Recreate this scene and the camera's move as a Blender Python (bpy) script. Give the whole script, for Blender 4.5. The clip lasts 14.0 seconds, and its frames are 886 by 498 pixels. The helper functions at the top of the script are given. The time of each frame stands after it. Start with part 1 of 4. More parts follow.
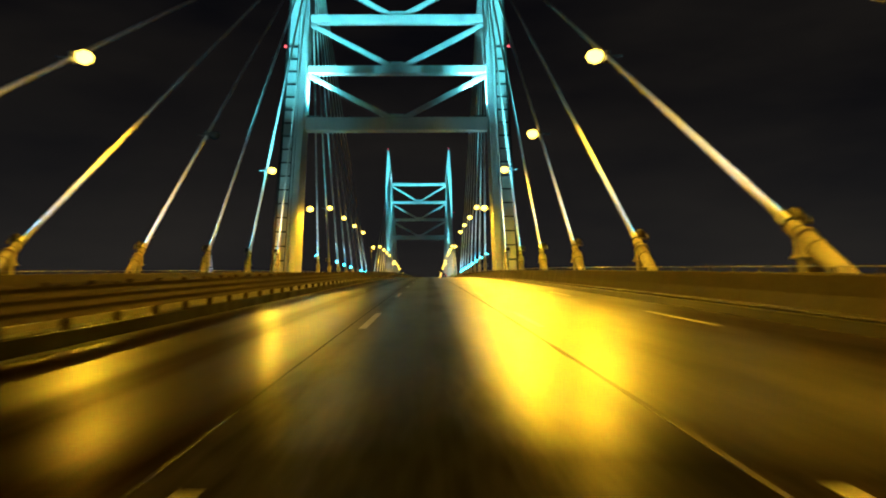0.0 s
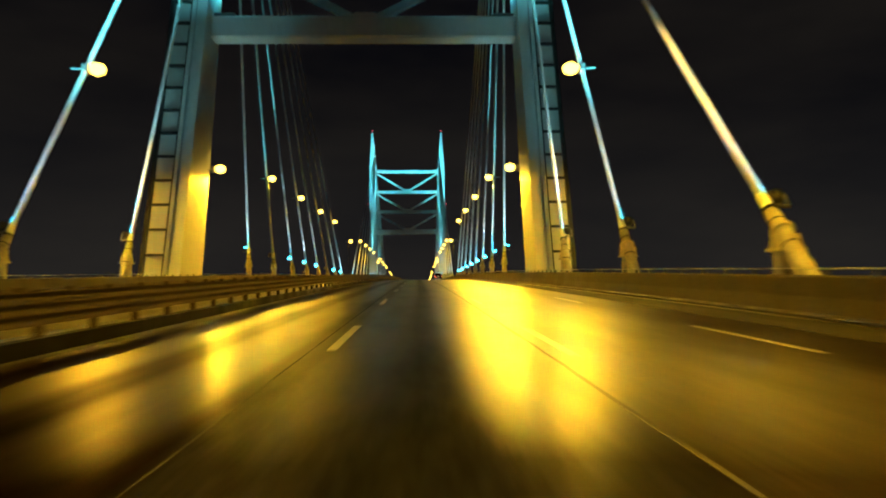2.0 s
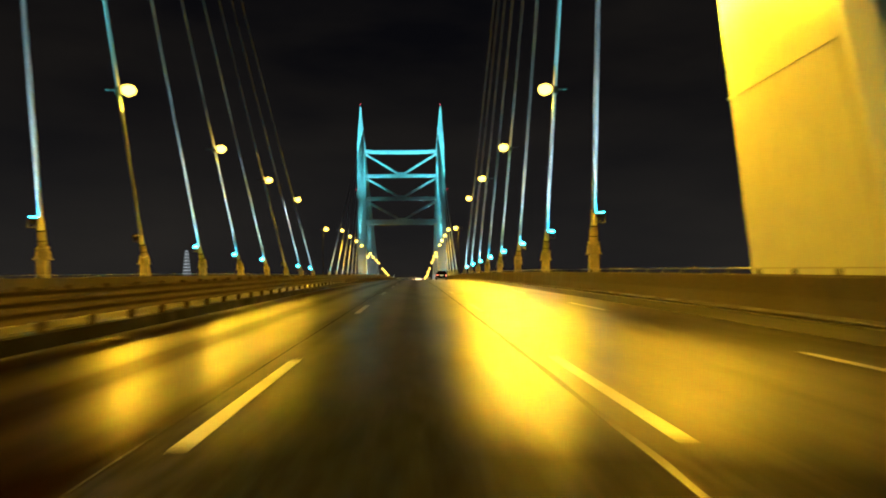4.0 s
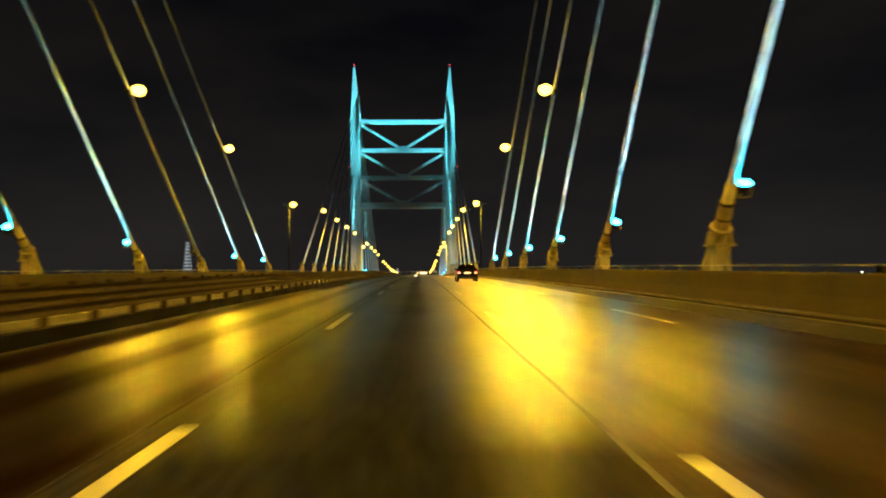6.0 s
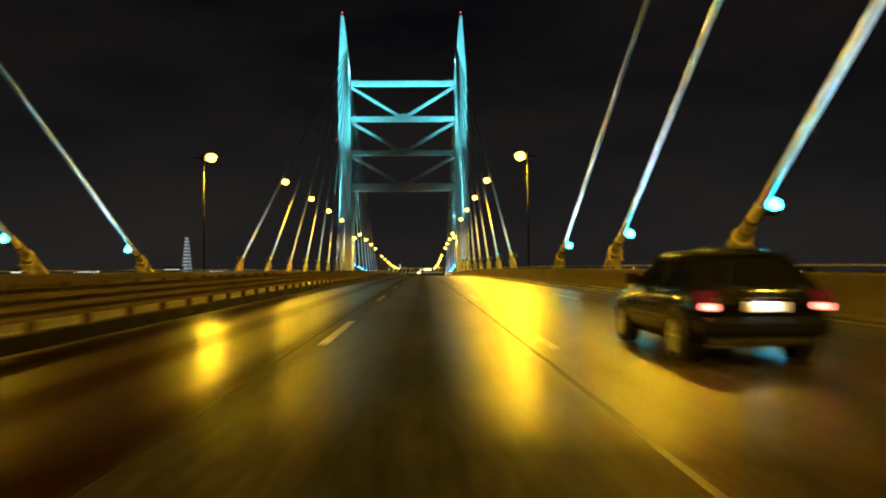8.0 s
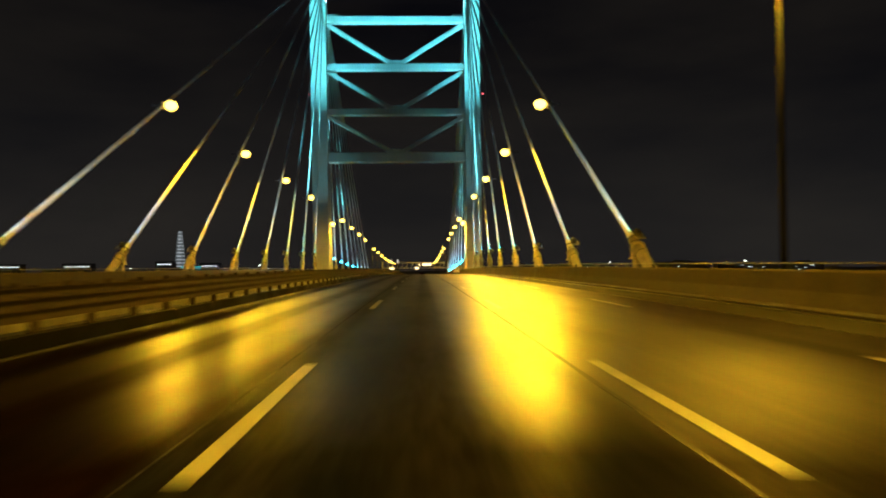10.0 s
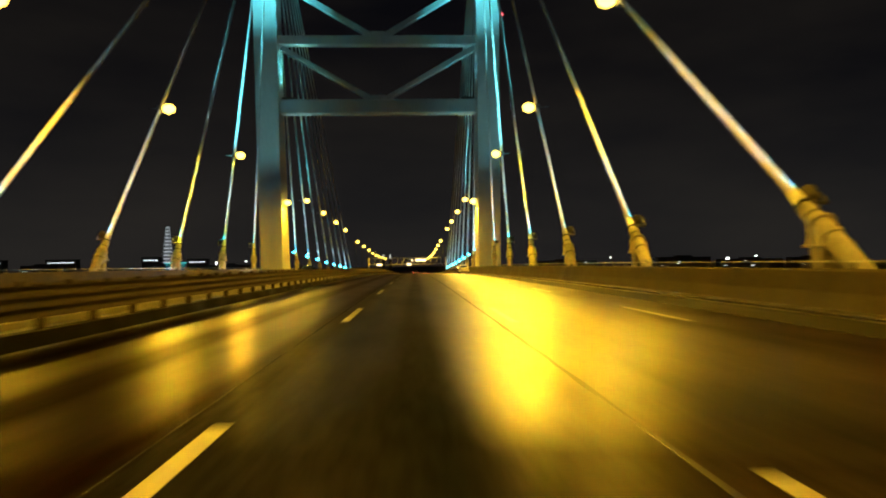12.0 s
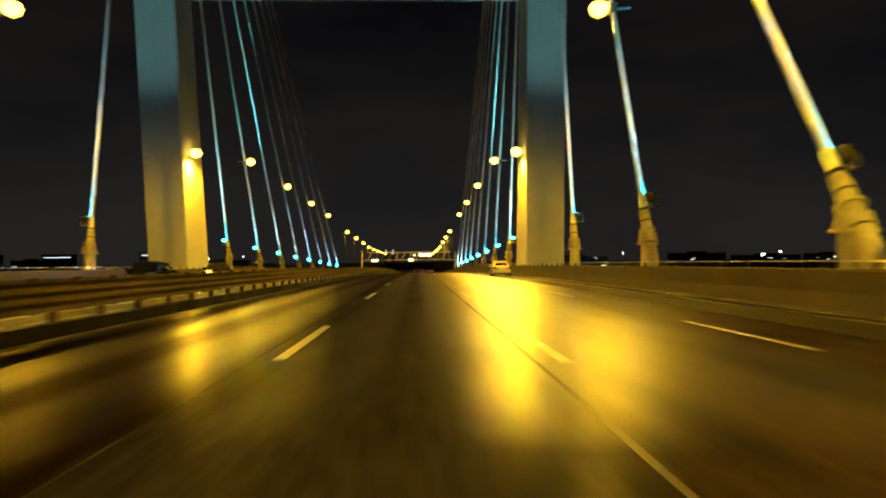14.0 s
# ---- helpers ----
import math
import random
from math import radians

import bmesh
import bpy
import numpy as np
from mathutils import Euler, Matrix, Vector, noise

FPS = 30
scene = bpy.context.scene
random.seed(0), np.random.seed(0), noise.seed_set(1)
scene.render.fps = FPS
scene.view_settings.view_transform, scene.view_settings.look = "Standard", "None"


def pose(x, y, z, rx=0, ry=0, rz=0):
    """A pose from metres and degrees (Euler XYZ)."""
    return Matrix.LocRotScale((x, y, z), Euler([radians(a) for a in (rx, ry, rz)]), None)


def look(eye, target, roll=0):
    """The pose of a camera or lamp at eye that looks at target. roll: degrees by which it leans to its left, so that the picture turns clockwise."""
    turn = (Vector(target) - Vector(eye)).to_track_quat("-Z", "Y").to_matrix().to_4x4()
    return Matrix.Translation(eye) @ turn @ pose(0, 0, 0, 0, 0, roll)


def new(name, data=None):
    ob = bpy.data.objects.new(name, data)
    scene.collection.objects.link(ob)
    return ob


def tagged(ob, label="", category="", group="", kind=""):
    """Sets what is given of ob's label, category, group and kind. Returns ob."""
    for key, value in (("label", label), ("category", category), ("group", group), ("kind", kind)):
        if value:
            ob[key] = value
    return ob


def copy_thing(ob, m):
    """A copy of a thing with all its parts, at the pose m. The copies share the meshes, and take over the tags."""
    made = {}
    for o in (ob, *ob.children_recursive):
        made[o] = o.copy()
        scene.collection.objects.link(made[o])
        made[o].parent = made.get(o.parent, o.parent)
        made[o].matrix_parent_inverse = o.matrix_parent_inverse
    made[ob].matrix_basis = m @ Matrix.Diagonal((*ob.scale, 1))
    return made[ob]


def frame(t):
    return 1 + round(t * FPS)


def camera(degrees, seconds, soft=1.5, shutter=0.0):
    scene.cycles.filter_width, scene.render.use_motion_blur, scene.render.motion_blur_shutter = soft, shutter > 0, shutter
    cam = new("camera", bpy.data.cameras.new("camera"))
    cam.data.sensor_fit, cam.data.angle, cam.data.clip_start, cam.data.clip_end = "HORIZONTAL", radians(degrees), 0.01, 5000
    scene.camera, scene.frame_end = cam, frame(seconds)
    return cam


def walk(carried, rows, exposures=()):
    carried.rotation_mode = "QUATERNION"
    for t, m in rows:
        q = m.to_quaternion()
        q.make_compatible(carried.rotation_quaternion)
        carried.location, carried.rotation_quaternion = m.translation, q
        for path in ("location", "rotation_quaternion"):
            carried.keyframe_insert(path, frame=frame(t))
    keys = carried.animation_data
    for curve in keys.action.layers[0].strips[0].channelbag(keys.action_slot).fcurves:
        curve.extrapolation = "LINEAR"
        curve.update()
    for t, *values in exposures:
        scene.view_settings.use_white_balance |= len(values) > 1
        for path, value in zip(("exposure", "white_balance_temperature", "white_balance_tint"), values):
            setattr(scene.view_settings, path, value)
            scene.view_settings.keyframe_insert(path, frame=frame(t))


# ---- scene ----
cam = camera(60.0, 14.0, soft=2.0, shutter=0.45)
# seconds, x, y, z, yaw, pitch, roll
ROWS = [
    (0.0, 0.00, 0.66, 1.23, -1.07, 2.82, 0.43),
    (0.5, 0.01, 13.75, 1.59, -1.27, 2.76, 0.64),
    (1.0, 0.02, 26.85, 1.93, -1.56, 2.80, 0.40),
    (1.5, 0.02, 39.95, 2.26, -1.55, 2.63, 0.66),
    (2.0, 0.04, 53.06, 2.57, -1.82, 2.69, 0.62),
    (2.5, 0.08, 66.21, 2.86, -2.15, 2.49, 0.61),
    (3.0, 0.14, 79.38, 3.13, -2.24, 2.48, 0.64),
    (5.5, 0.52, 146.76, 4.25, -1.74, 2.01, 0.61),
    (6.0, 0.50, 160.00, 4.43, -1.73, 1.85, 0.54),
    (6.5, 0.48, 173.24, 4.59, -1.81, 1.81, 0.36),
    (7.0, 0.44, 186.49, 4.73, -1.53, 1.81, 0.49),
    (7.5, 0.38, 199.73, 4.86, -1.47, 1.52, 0.49),
    (8.0, 0.29, 212.99, 4.96, -1.49, 1.53, 0.54),
    (10.5, 0.07, 280.71, 5.23, -1.73, 1.06, 0.62),
    (11.0, 0.10, 294.00, 5.23, -1.96, 1.21, 0.68),
    (11.5, 0.13, 307.27, 5.21, -2.06, 1.19, 0.56),
    (12.0, 0.19, 320.57, 5.19, -2.12, 0.77, 0.66),
    (12.5, 0.26, 333.87, 5.14, -2.01, 0.90, 0.57),
    (13.0, 0.32, 347.17, 5.08, -2.07, 0.93, 0.48),
    (13.5, 0.40, 360.47, 4.99, -2.03, 0.63, 0.48),
    (14.0, 0.46, 373.77, 4.88, -1.84, 0.45, 0.53),
]
walk(cam, [(t, pose(x, y, z, 90 + pitch, roll, yaw)) for t, x, y, z, yaw, pitch, roll in ROWS])

# ---- light levels ----
SODIUM_WATTS, SODIUM_GLOW = 12200.0, 8.0
CABLE_WATTS, PYLON_WATTS, CYAN_GLOW = 2700.0, 820000.0, 60.0
SODIUM = (1.0, 0.535, 0.018)
CYAN = (0.13, 0.74, 0.82)

world = bpy.data.worlds.new("night_sky")
scene.world = world
world.use_nodes = True
wn, wl = world.node_tree.nodes, world.node_tree.links
wn.clear()
w_out, w_bg = wn.new("ShaderNodeOutputWorld"), wn.new("ShaderNodeBackground")
w_tex, w_map, w_noise, w_ramp = wn.new("ShaderNodeTexCoord"), wn.new("ShaderNodeMapping"), wn.new("ShaderNodeTexNoise"), wn.new("ShaderNodeValToRGB")
w_map.inputs["Scale"].default_value = (1.0, 1.0, 3.5)
w_noise.inputs["Scale"].default_value, w_noise.inputs["Detail"].default_value = 2.6, 5.0
w_ramp.color_ramp.elements[0].position, w_ramp.color_ramp.elements[0].color = 0.35, (0.0026, 0.0026, 0.0036, 1)
w_ramp.color_ramp.elements[1].position, w_ramp.color_ramp.elements[1].color = 0.75, (0.0104, 0.0090, 0.0078, 1)
wl.new(w_tex.outputs["Generated"], w_map.inputs["Vector"])
wl.new(w_map.outputs["Vector"], w_noise.inputs["Vector"])
wl.new(w_noise.outputs["Fac"], w_ramp.inputs["Fac"])
# town glow low over the horizon
w_xyz, w_low, w_glow = wn.new("ShaderNodeSeparateXYZ"), wn.new("ShaderNodeMapRange"), wn.new("ShaderNodeMix")
wl.new(w_tex.outputs["Generated"], w_xyz.inputs[0])
w_low.interpolation_type = "SMOOTHSTEP"
w_low.inputs["From Min"].default_value, w_low.inputs["From Max"].default_value = -0.02, 0.30
w_low.inputs["To Min"].default_value, w_low.inputs["To Max"].default_value = 1.0, 0.0
wl.new(w_xyz.outputs["Z"], w_low.inputs["Value"])
w_glow.data_type, w_glow.blend_type = "RGBA", "ADD"
wl.new(w_low.outputs["Result"], w_glow.inputs[0])
wl.new(w_ramp.outputs["Color"], w_glow.inputs[6])
w_glow.inputs[7].default_value = (0.0098, 0.0092, 0.0082, 1)
wl.new(w_glow.outputs[2], w_bg.inputs["Color"])
wl.new(w_bg.outputs["Background"], w_out.inputs["Surface"])
w_bg.inputs["Strength"].default_value = 1.0


# ---- materials ----
def principled(name, color, rough=0.5, metal=0.0, spec=0.5):
    m = bpy.data.materials.new(name)
    m.use_nodes = True
    b = m.node_tree.nodes["Principled BSDF"]
    b.inputs["Base Color"].default_value = (*color, 1)
    b.inputs["Roughness"].default_value = rough
    b.inputs["Metallic"].default_value = metal
    b.inputs["Specular IOR Level"].default_value = spec
    return m, b


def weathered(name, dark, light, scale=1.0, fine=20.0, rough=(0.4, 0.7), metal=0.0, bump=0.1, stretch=(1, 1, 1)):
    """Two scales of noise over the object's own space: stains and grain."""
    m, b = principled(name, light, rough[1], metal)
    n, l = m.node_tree.nodes, m.node_tree.links
    mp = n.new("ShaderNodeMapping")
    mp.inputs["Scale"].default_value = stretch
    geo = n.new("ShaderNodeNewGeometry")
    l.new(geo.outputs["Position"], mp.inputs["Vector"])
    big, small = n.new("ShaderNodeTexNoise"), n.new("ShaderNodeTexNoise")
    big.inputs["Scale"].default_value, big.inputs["Detail"].default_value = scale, 6
    small.inputs["Scale"].default_value, small.inputs["Detail"].default_value = fine, 4
    l.new(mp.outputs["Vector"], big.inputs["Vector"])
    l.new(mp.outputs["Vector"], small.inputs["Vector"])
    mix = n.new("ShaderNodeMath")
    mix.operation = "MULTIPLY_ADD"
    mix.inputs[1].default_value = 0.35
    l.new(small.outputs["Fac"], mix.inputs[0])
    l.new(big.outputs["Fac"], mix.inputs[2])
    ramp = n.new("ShaderNodeValToRGB")
    ramp.color_ramp.elements[0].position, ramp.color_ramp.elements[0].color = 0.42, (*dark, 1)
    ramp.color_ramp.elements[1].position, ramp.color_ramp.elements[1].color = 0.92, (*light, 1)
    l.new(mix.outputs[0], ramp.inputs["Fac"])
    l.new(ramp.outputs["Color"], b.inputs["Base Color"])
    rr = n.new("ShaderNodeMapRange")
    rr.inputs["From Min"].default_value, rr.inputs["From Max"].default_value = 0.35, 0.7
    rr.inputs["To Min"].default_value, rr.inputs["To Max"].default_value = rough
    l.new(big.outputs["Fac"], rr.inputs["Value"])
    l.new(rr.outputs["Result"], b.inputs["Roughness"])
    if bump:
        bp = n.new("ShaderNodeBump")
        bp.inputs["Strength"].default_value, bp.inputs["Distance"].default_value = bump, 0.02
        l.new(small.outputs["Fac"], bp.inputs["Height"])
        l.new(bp.outputs["Normal"], b.inputs["Normal"])
    return m


def glowing(name, color, strength):
    m = bpy.data.materials.new(name)
    m.use_nodes = True
    n, l = m.node_tree.nodes, m.node_tree.links
    n.clear()
    e, o = n.new("ShaderNodeEmission"), n.new("ShaderNodeOutputMaterial")
    e.inputs["Color"].default_value, e.inputs["Strength"].default_value = (*color, 1), strength
    l.new(e.outputs[0], o.inputs["Surface"])
    return m


def wet_asphalt():
    """Damp road: dark aggregate, polished wheel paths along the lanes, wetter patches."""
    m, b = principled("wet_asphalt", (0.045, 0.043, 0.04), 0.35)
    n, l = m.node_tree.nodes, m.node_tree.links
    geo = n.new("ShaderNodeNewGeometry")
    lane = n.new("ShaderNodeMapping")
    lane.inputs["Scale"].default_value = (1.6, 0.012, 1.0)
    l.new(geo.outputs["Position"], lane.inputs["Vector"])
    streak, patch, grain = n.new("ShaderNodeTexNoise"), n.new("ShaderNodeTexNoise"), n.new("ShaderNodeTexNoise")
    streak.inputs["Scale"].default_value, streak.inputs["Detail"].default_value = 1.0, 2.5
    patch.inputs["Scale"].default_value, patch.inputs["Detail"].default_value = 1.0, 2
    grain.inputs["Scale"].default_value, grain.inputs["Detail"].default_value = 55.0, 3
    l.new(lane.outputs["Vector"], streak.inputs["Vector"])
    drift = n.new("ShaderNodeMapping")
    drift.inputs["Scale"].default_value = (0.85, 0.17, 1.0)
    l.new(geo.outputs["Position"], drift.inputs["Vector"])
    l.new(drift.outputs["Vector"], patch.inputs["Vector"])
    l.new(geo.outputs["Position"], grain.inputs["Vector"])
    add = n.new("ShaderNodeMath")
    add.operation = "ADD"
    l.new(streak.outputs["Fac"], add.inputs[0])
    l.new(patch.outputs["Fac"], add.inputs[1])
    rough = n.new("ShaderNodeMapRange")
    rough.inputs["From Min"].default_value, rough.inputs["From Max"].default_value = 0.75, 1.25
    rough.inputs["To Min"].default_value, rough.inputs["To Max"].default_value = -0.008, 0.010
    l.new(add.outputs[0], rough.inputs["Value"])
    ramp = n.new("ShaderNodeValToRGB")
    ramp.color_ramp.elements[0].position, ramp.color_ramp.elements[0].color = 0.36, (0.008, 0.0082, 0.0082, 1)
    ramp.color_ramp.elements[1].position, ramp.color_ramp.elements[1].color = 0.66, (0.025, 0.0185, 0.0145, 1)
    half = n.new("ShaderNodeMath")
    half.operation = "MULTIPLY"
    half.inputs[1].default_value = 0.5
    l.new(add.outputs[0], half.inputs[0])
    l.new(half.outputs[0], ramp.inputs["Fac"])
    fleck, spec = n.new("ShaderNodeTexNoise"), n.new("ShaderNodeMix")
    fleck_map, fleck_rng = n.new("ShaderNodeMapping"), n.new("ShaderNodeMapRange")
    fleck_map.inputs["Scale"].default_value = (9.0, 1.6, 1.0)
    l.new(geo.outputs["Position"], fleck_map.inputs["Vector"])
    l.new(fleck_map.outputs["Vector"], fleck.inputs["Vector"])
    fleck.inputs["Scale"].default_value, fleck.inputs["Detail"].default_value = 1.0, 5.0
    fleck_rng.inputs["From Min"].default_value, fleck_rng.inputs["From Max"].default_value = 0.3, 0.7
    fleck_rng.inputs["To Min"].default_value, fleck_rng.inputs["To Max"].default_value = 0.6, 1.4
    l.new(fleck.outputs["Fac"], fleck_rng.inputs["Value"])
    spec.data_type, spec.blend_type = "RGBA", "MULTIPLY"
    spec.inputs[0].default_value = 1.0
    l.new(ramp.outputs["Color"], spec.inputs[6])
    l.new(fleck_rng.outputs["Result"], spec.inputs[7])
    # base colour of the lane beside the median is multiplied darker and browner
    pos, side, left_tone = n.new("ShaderNodeSeparateXYZ"), n.new("ShaderNodeMapRange"), n.new("ShaderNodeMix")
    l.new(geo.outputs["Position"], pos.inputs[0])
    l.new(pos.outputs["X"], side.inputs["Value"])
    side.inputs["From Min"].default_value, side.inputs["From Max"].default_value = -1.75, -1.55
    left_tone.data_type, left_tone.blend_type = "RGBA", "MULTIPLY"
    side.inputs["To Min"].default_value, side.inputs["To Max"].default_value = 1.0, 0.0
    l.new(side.outputs["Result"], left_tone.inputs[0])
    l.new(spec.outputs[2], left_tone.inputs[6])
    left_tone.inputs[7].default_value = (0.45, 0.21, 0.09, 1)
    # bluish reflection of pylon and sky, painted into the base colour left of the seam
    mid, slate_sheen = n.new("ShaderNodeMapRange"), n.new("ShaderNodeMix")
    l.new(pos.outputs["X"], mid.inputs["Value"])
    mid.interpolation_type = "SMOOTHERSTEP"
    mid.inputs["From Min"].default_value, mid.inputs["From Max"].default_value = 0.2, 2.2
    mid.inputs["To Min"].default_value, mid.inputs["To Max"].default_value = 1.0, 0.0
    slate_sheen.data_type, slate_sheen.blend_type = "RGBA", "MULTIPLY"
    l.new(mid.outputs["Result"], slate_sheen.inputs[0])
    l.new(left_tone.outputs[2], slate_sheen.inputs[6])
    slate_sheen.inputs[7].default_value = (1.3, 1.6, 2.4, 1)
    # base colour darkens across the outer lane
    rim, outer_tone = n.new("ShaderNodeMapRange"), n.new("ShaderNodeMix")
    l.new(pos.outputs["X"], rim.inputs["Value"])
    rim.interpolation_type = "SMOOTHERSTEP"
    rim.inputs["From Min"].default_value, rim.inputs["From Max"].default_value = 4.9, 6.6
    outer_tone.data_type, outer_tone.blend_type = "RGBA", "MULTIPLY"
    l.new(rim.outputs["Result"], outer_tone.inputs[0])
    l.new(slate_sheen.outputs[2], outer_tone.inputs[6])
    outer_tone.inputs[7].default_value = (0.42, 0.34, 0.30, 1)
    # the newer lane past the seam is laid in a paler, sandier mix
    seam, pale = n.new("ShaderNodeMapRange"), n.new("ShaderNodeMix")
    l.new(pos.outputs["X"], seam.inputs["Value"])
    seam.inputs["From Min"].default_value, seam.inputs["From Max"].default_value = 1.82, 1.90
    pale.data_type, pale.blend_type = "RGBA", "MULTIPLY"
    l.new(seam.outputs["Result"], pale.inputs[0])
    l.new(outer_tone.outputs[2], pale.inputs[6])
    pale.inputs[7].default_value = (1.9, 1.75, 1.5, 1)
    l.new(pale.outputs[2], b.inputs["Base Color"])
    # the middle and right lanes carry the thicker film of water
    xyz, film = n.new("ShaderNodeSeparateXYZ"), n.new("ShaderNodeMapRange")
    l.new(geo.outputs["Position"], xyz.inputs[0])
    wob = n.new("ShaderNodeMath")
    wob.operation = "MULTIPLY_ADD"
    wob.inputs[1].default_value = 0.25
    l.new(streak.outputs["Fac"], wob.inputs[0])
    l.new(xyz.outputs["X"], wob.inputs[2])
    film.interpolation_type = "SMOOTHERSTEP"
    film.inputs["From Min"].default_value, film.inputs["From Max"].default_value = 0.2, 2.2
    film.inputs["To Min"].default_value, film.inputs["To Max"].default_value = 0.027, 0.56
    l.new(wob.outputs[0], film.inputs["Value"])
    # specular falls off across the outer lane
    outer_gloss = n.new("ShaderNodeMapRange")
    outer_gloss.interpolation_type = "SMOOTHERSTEP"
    outer_gloss.inputs["From Min"].default_value, outer_gloss.inputs["From Max"].default_value = 3.0, 6.0
    outer_gloss.inputs["To Min"].default_value, outer_gloss.inputs["To Max"].default_value = 1.0, 0.06
    l.new(wob.outputs[0], outer_gloss.inputs["Value"])
    # sheen put into the specular by view angle: far road glares, near road dims
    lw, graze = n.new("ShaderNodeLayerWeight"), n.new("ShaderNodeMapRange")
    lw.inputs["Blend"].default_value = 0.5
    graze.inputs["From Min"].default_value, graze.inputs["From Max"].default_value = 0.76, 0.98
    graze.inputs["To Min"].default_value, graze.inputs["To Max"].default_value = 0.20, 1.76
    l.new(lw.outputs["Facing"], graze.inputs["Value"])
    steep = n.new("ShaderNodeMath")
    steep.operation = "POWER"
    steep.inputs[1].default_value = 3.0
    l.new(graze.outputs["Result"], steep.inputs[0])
    # ruts: the wheels of every lane leave two polished bands that hold the water
    bend, bend_map = n.new("ShaderNodeTexNoise"), n.new("ShaderNodeMapping")
    bend_map.inputs["Scale"].default_value = (0.05, 0.03, 1.0)
    bend.inputs["Scale"].default_value, bend.inputs["Detail"].default_value = 1.0, 0.0
    l.new(geo.outputs["Position"], bend_map.inputs["Vector"])
    l.new(bend_map.outputs["Vector"], bend.inputs["Vector"])
    phase, wave, rut = n.new("ShaderNodeMath"), n.new("ShaderNodeMath"), n.new("ShaderNodeMapRange")
    phase.operation, wave.operation = "MULTIPLY_ADD", "COSINE"
    phase.inputs[1].default_value, phase.inputs[2].default_value = 2 * math.pi / 1.76, 2 * math.pi * 3.98 / 1.76
    sway = n.new("ShaderNodeMath")
    sway.operation = "MULTIPLY_ADD"
    sway.inputs[1].default_value = 0.35
    l.new(bend.outputs["Fac"], sway.inputs[0])
    l.new(xyz.outputs["X"], sway.inputs[2])
    l.new(sway.outputs[0], phase.inputs[0])
    l.new(phase.outputs[0], wave.inputs[0])
    rut.interpolation_type = "SMOOTHSTEP"
    rut.inputs["From Min"].default_value, rut.inputs["From Max"].default_value = -0.9, 0.9
    rut.inputs["To Min"].default_value, rut.inputs["To Max"].default_value = 0.10, 1.2
    l.new(wave.outputs[0], rut.inputs["Value"])
    # the newer lane at the outside is not rutted yet
    fresh, even = n.new("ShaderNodeMapRange"), n.new("ShaderNodeMix")
    fresh.interpolation_type = "SMOOTHSTEP"
    fresh.inputs["From Min"].default_value, fresh.inputs["From Max"].default_value = 1.1, 2.3
    l.new(xyz.outputs["X"], fresh.inputs["Value"])
    l.new(fresh.outputs["Result"], even.inputs[0])
    l.new(rut.outputs["Result"], even.inputs[2])
    even.inputs[3].default_value = 0.85
    # long streaks of more and less polish
    track = n.new("ShaderNodeMapRange")
    track.interpolation_type = "SMOOTHSTEP"
    track.inputs["From Min"].default_value, track.inputs["From Max"].default_value = 0.28, 0.72
    track.inputs["To Min"].default_value, track.inputs["To Max"].default_value = 0.65, 1.1
    l.new(streak.outputs["Fac"], track.inputs["Value"])
    # drier and wetter patches, longer than wide
    damp = n.new("ShaderNodeMapRange")
    damp.interpolation_type = "SMOOTHSTEP"
    damp.inputs["From Min"].default_value, damp.inputs["From Max"].default_value = 0.25, 0.75
    damp.inputs["To Min"].default_value, damp.inputs["To Max"].default_value = 0.42, 1.65
    l.new(patch.outputs["Fac"], damp.inputs["Value"])
    # past the crest of the bridge the specular of the two left lanes drops
    along, left_gloss, where = n.new("ShaderNodeMapRange"), n.new("ShaderNodeMix"), n.new("ShaderNodeMapRange")
    l.new(xyz.outputs["Y"], along.inputs["Value"])
    along.inputs["From Min"].default_value, along.inputs["From Max"].default_value = 240.0, 300.0
    along.inputs["To Min"].default_value, along.inputs["To Max"].default_value = 1.45, 0.50
    l.new(xyz.outputs["X"], where.inputs["Value"])
    where.inputs["From Min"].default_value, where.inputs["From Max"].default_value = -1.0, 0.8
    l.new(where.outputs["Result"], left_gloss.inputs[0])
    l.new(along.outputs["Result"], left_gloss.inputs[2])
    left_gloss.inputs[3].default_value = 1.0
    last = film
    for nd in (outer_gloss, steep, even, track, damp, left_gloss):
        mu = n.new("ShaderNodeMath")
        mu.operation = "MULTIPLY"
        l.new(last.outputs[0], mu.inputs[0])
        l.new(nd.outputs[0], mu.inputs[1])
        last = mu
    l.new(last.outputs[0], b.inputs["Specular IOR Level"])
    # amber hue of the lamp reflections beside the median, put into the specular tint
    amber_tint = n.new("ShaderNodeMix")
    amber_tint.data_type = "RGBA"
    l.new(side.outputs["Result"], amber_tint.inputs[0])
    amber_tint.inputs[6].default_value, amber_tint.inputs[7].default_value = (1, 1, 1, 1), (1.0, 0.80, 0.62, 1)
    l.new(amber_tint.outputs[2], b.inputs["Specular Tint"])
    worn = n.new("ShaderNodeMapRange")
    worn.inputs["From Min"].default_value, worn.inputs["From Max"].default_value = -1.0, 2.0
    worn.inputs["To Min"].default_value, worn.inputs["To Max"].default_value = 0.31, 0.34
    l.new(wob.outputs[0], worn.inputs["Value"])
    both = n.new("ShaderNodeMath")
    both.operation = "ADD"
    l.new(worn.outputs["Result"], both.inputs[0])
    l.new(rough.outputs["Result"], both.inputs[1])
    l.new(both.outputs[0], b.inputs["Roughness"])
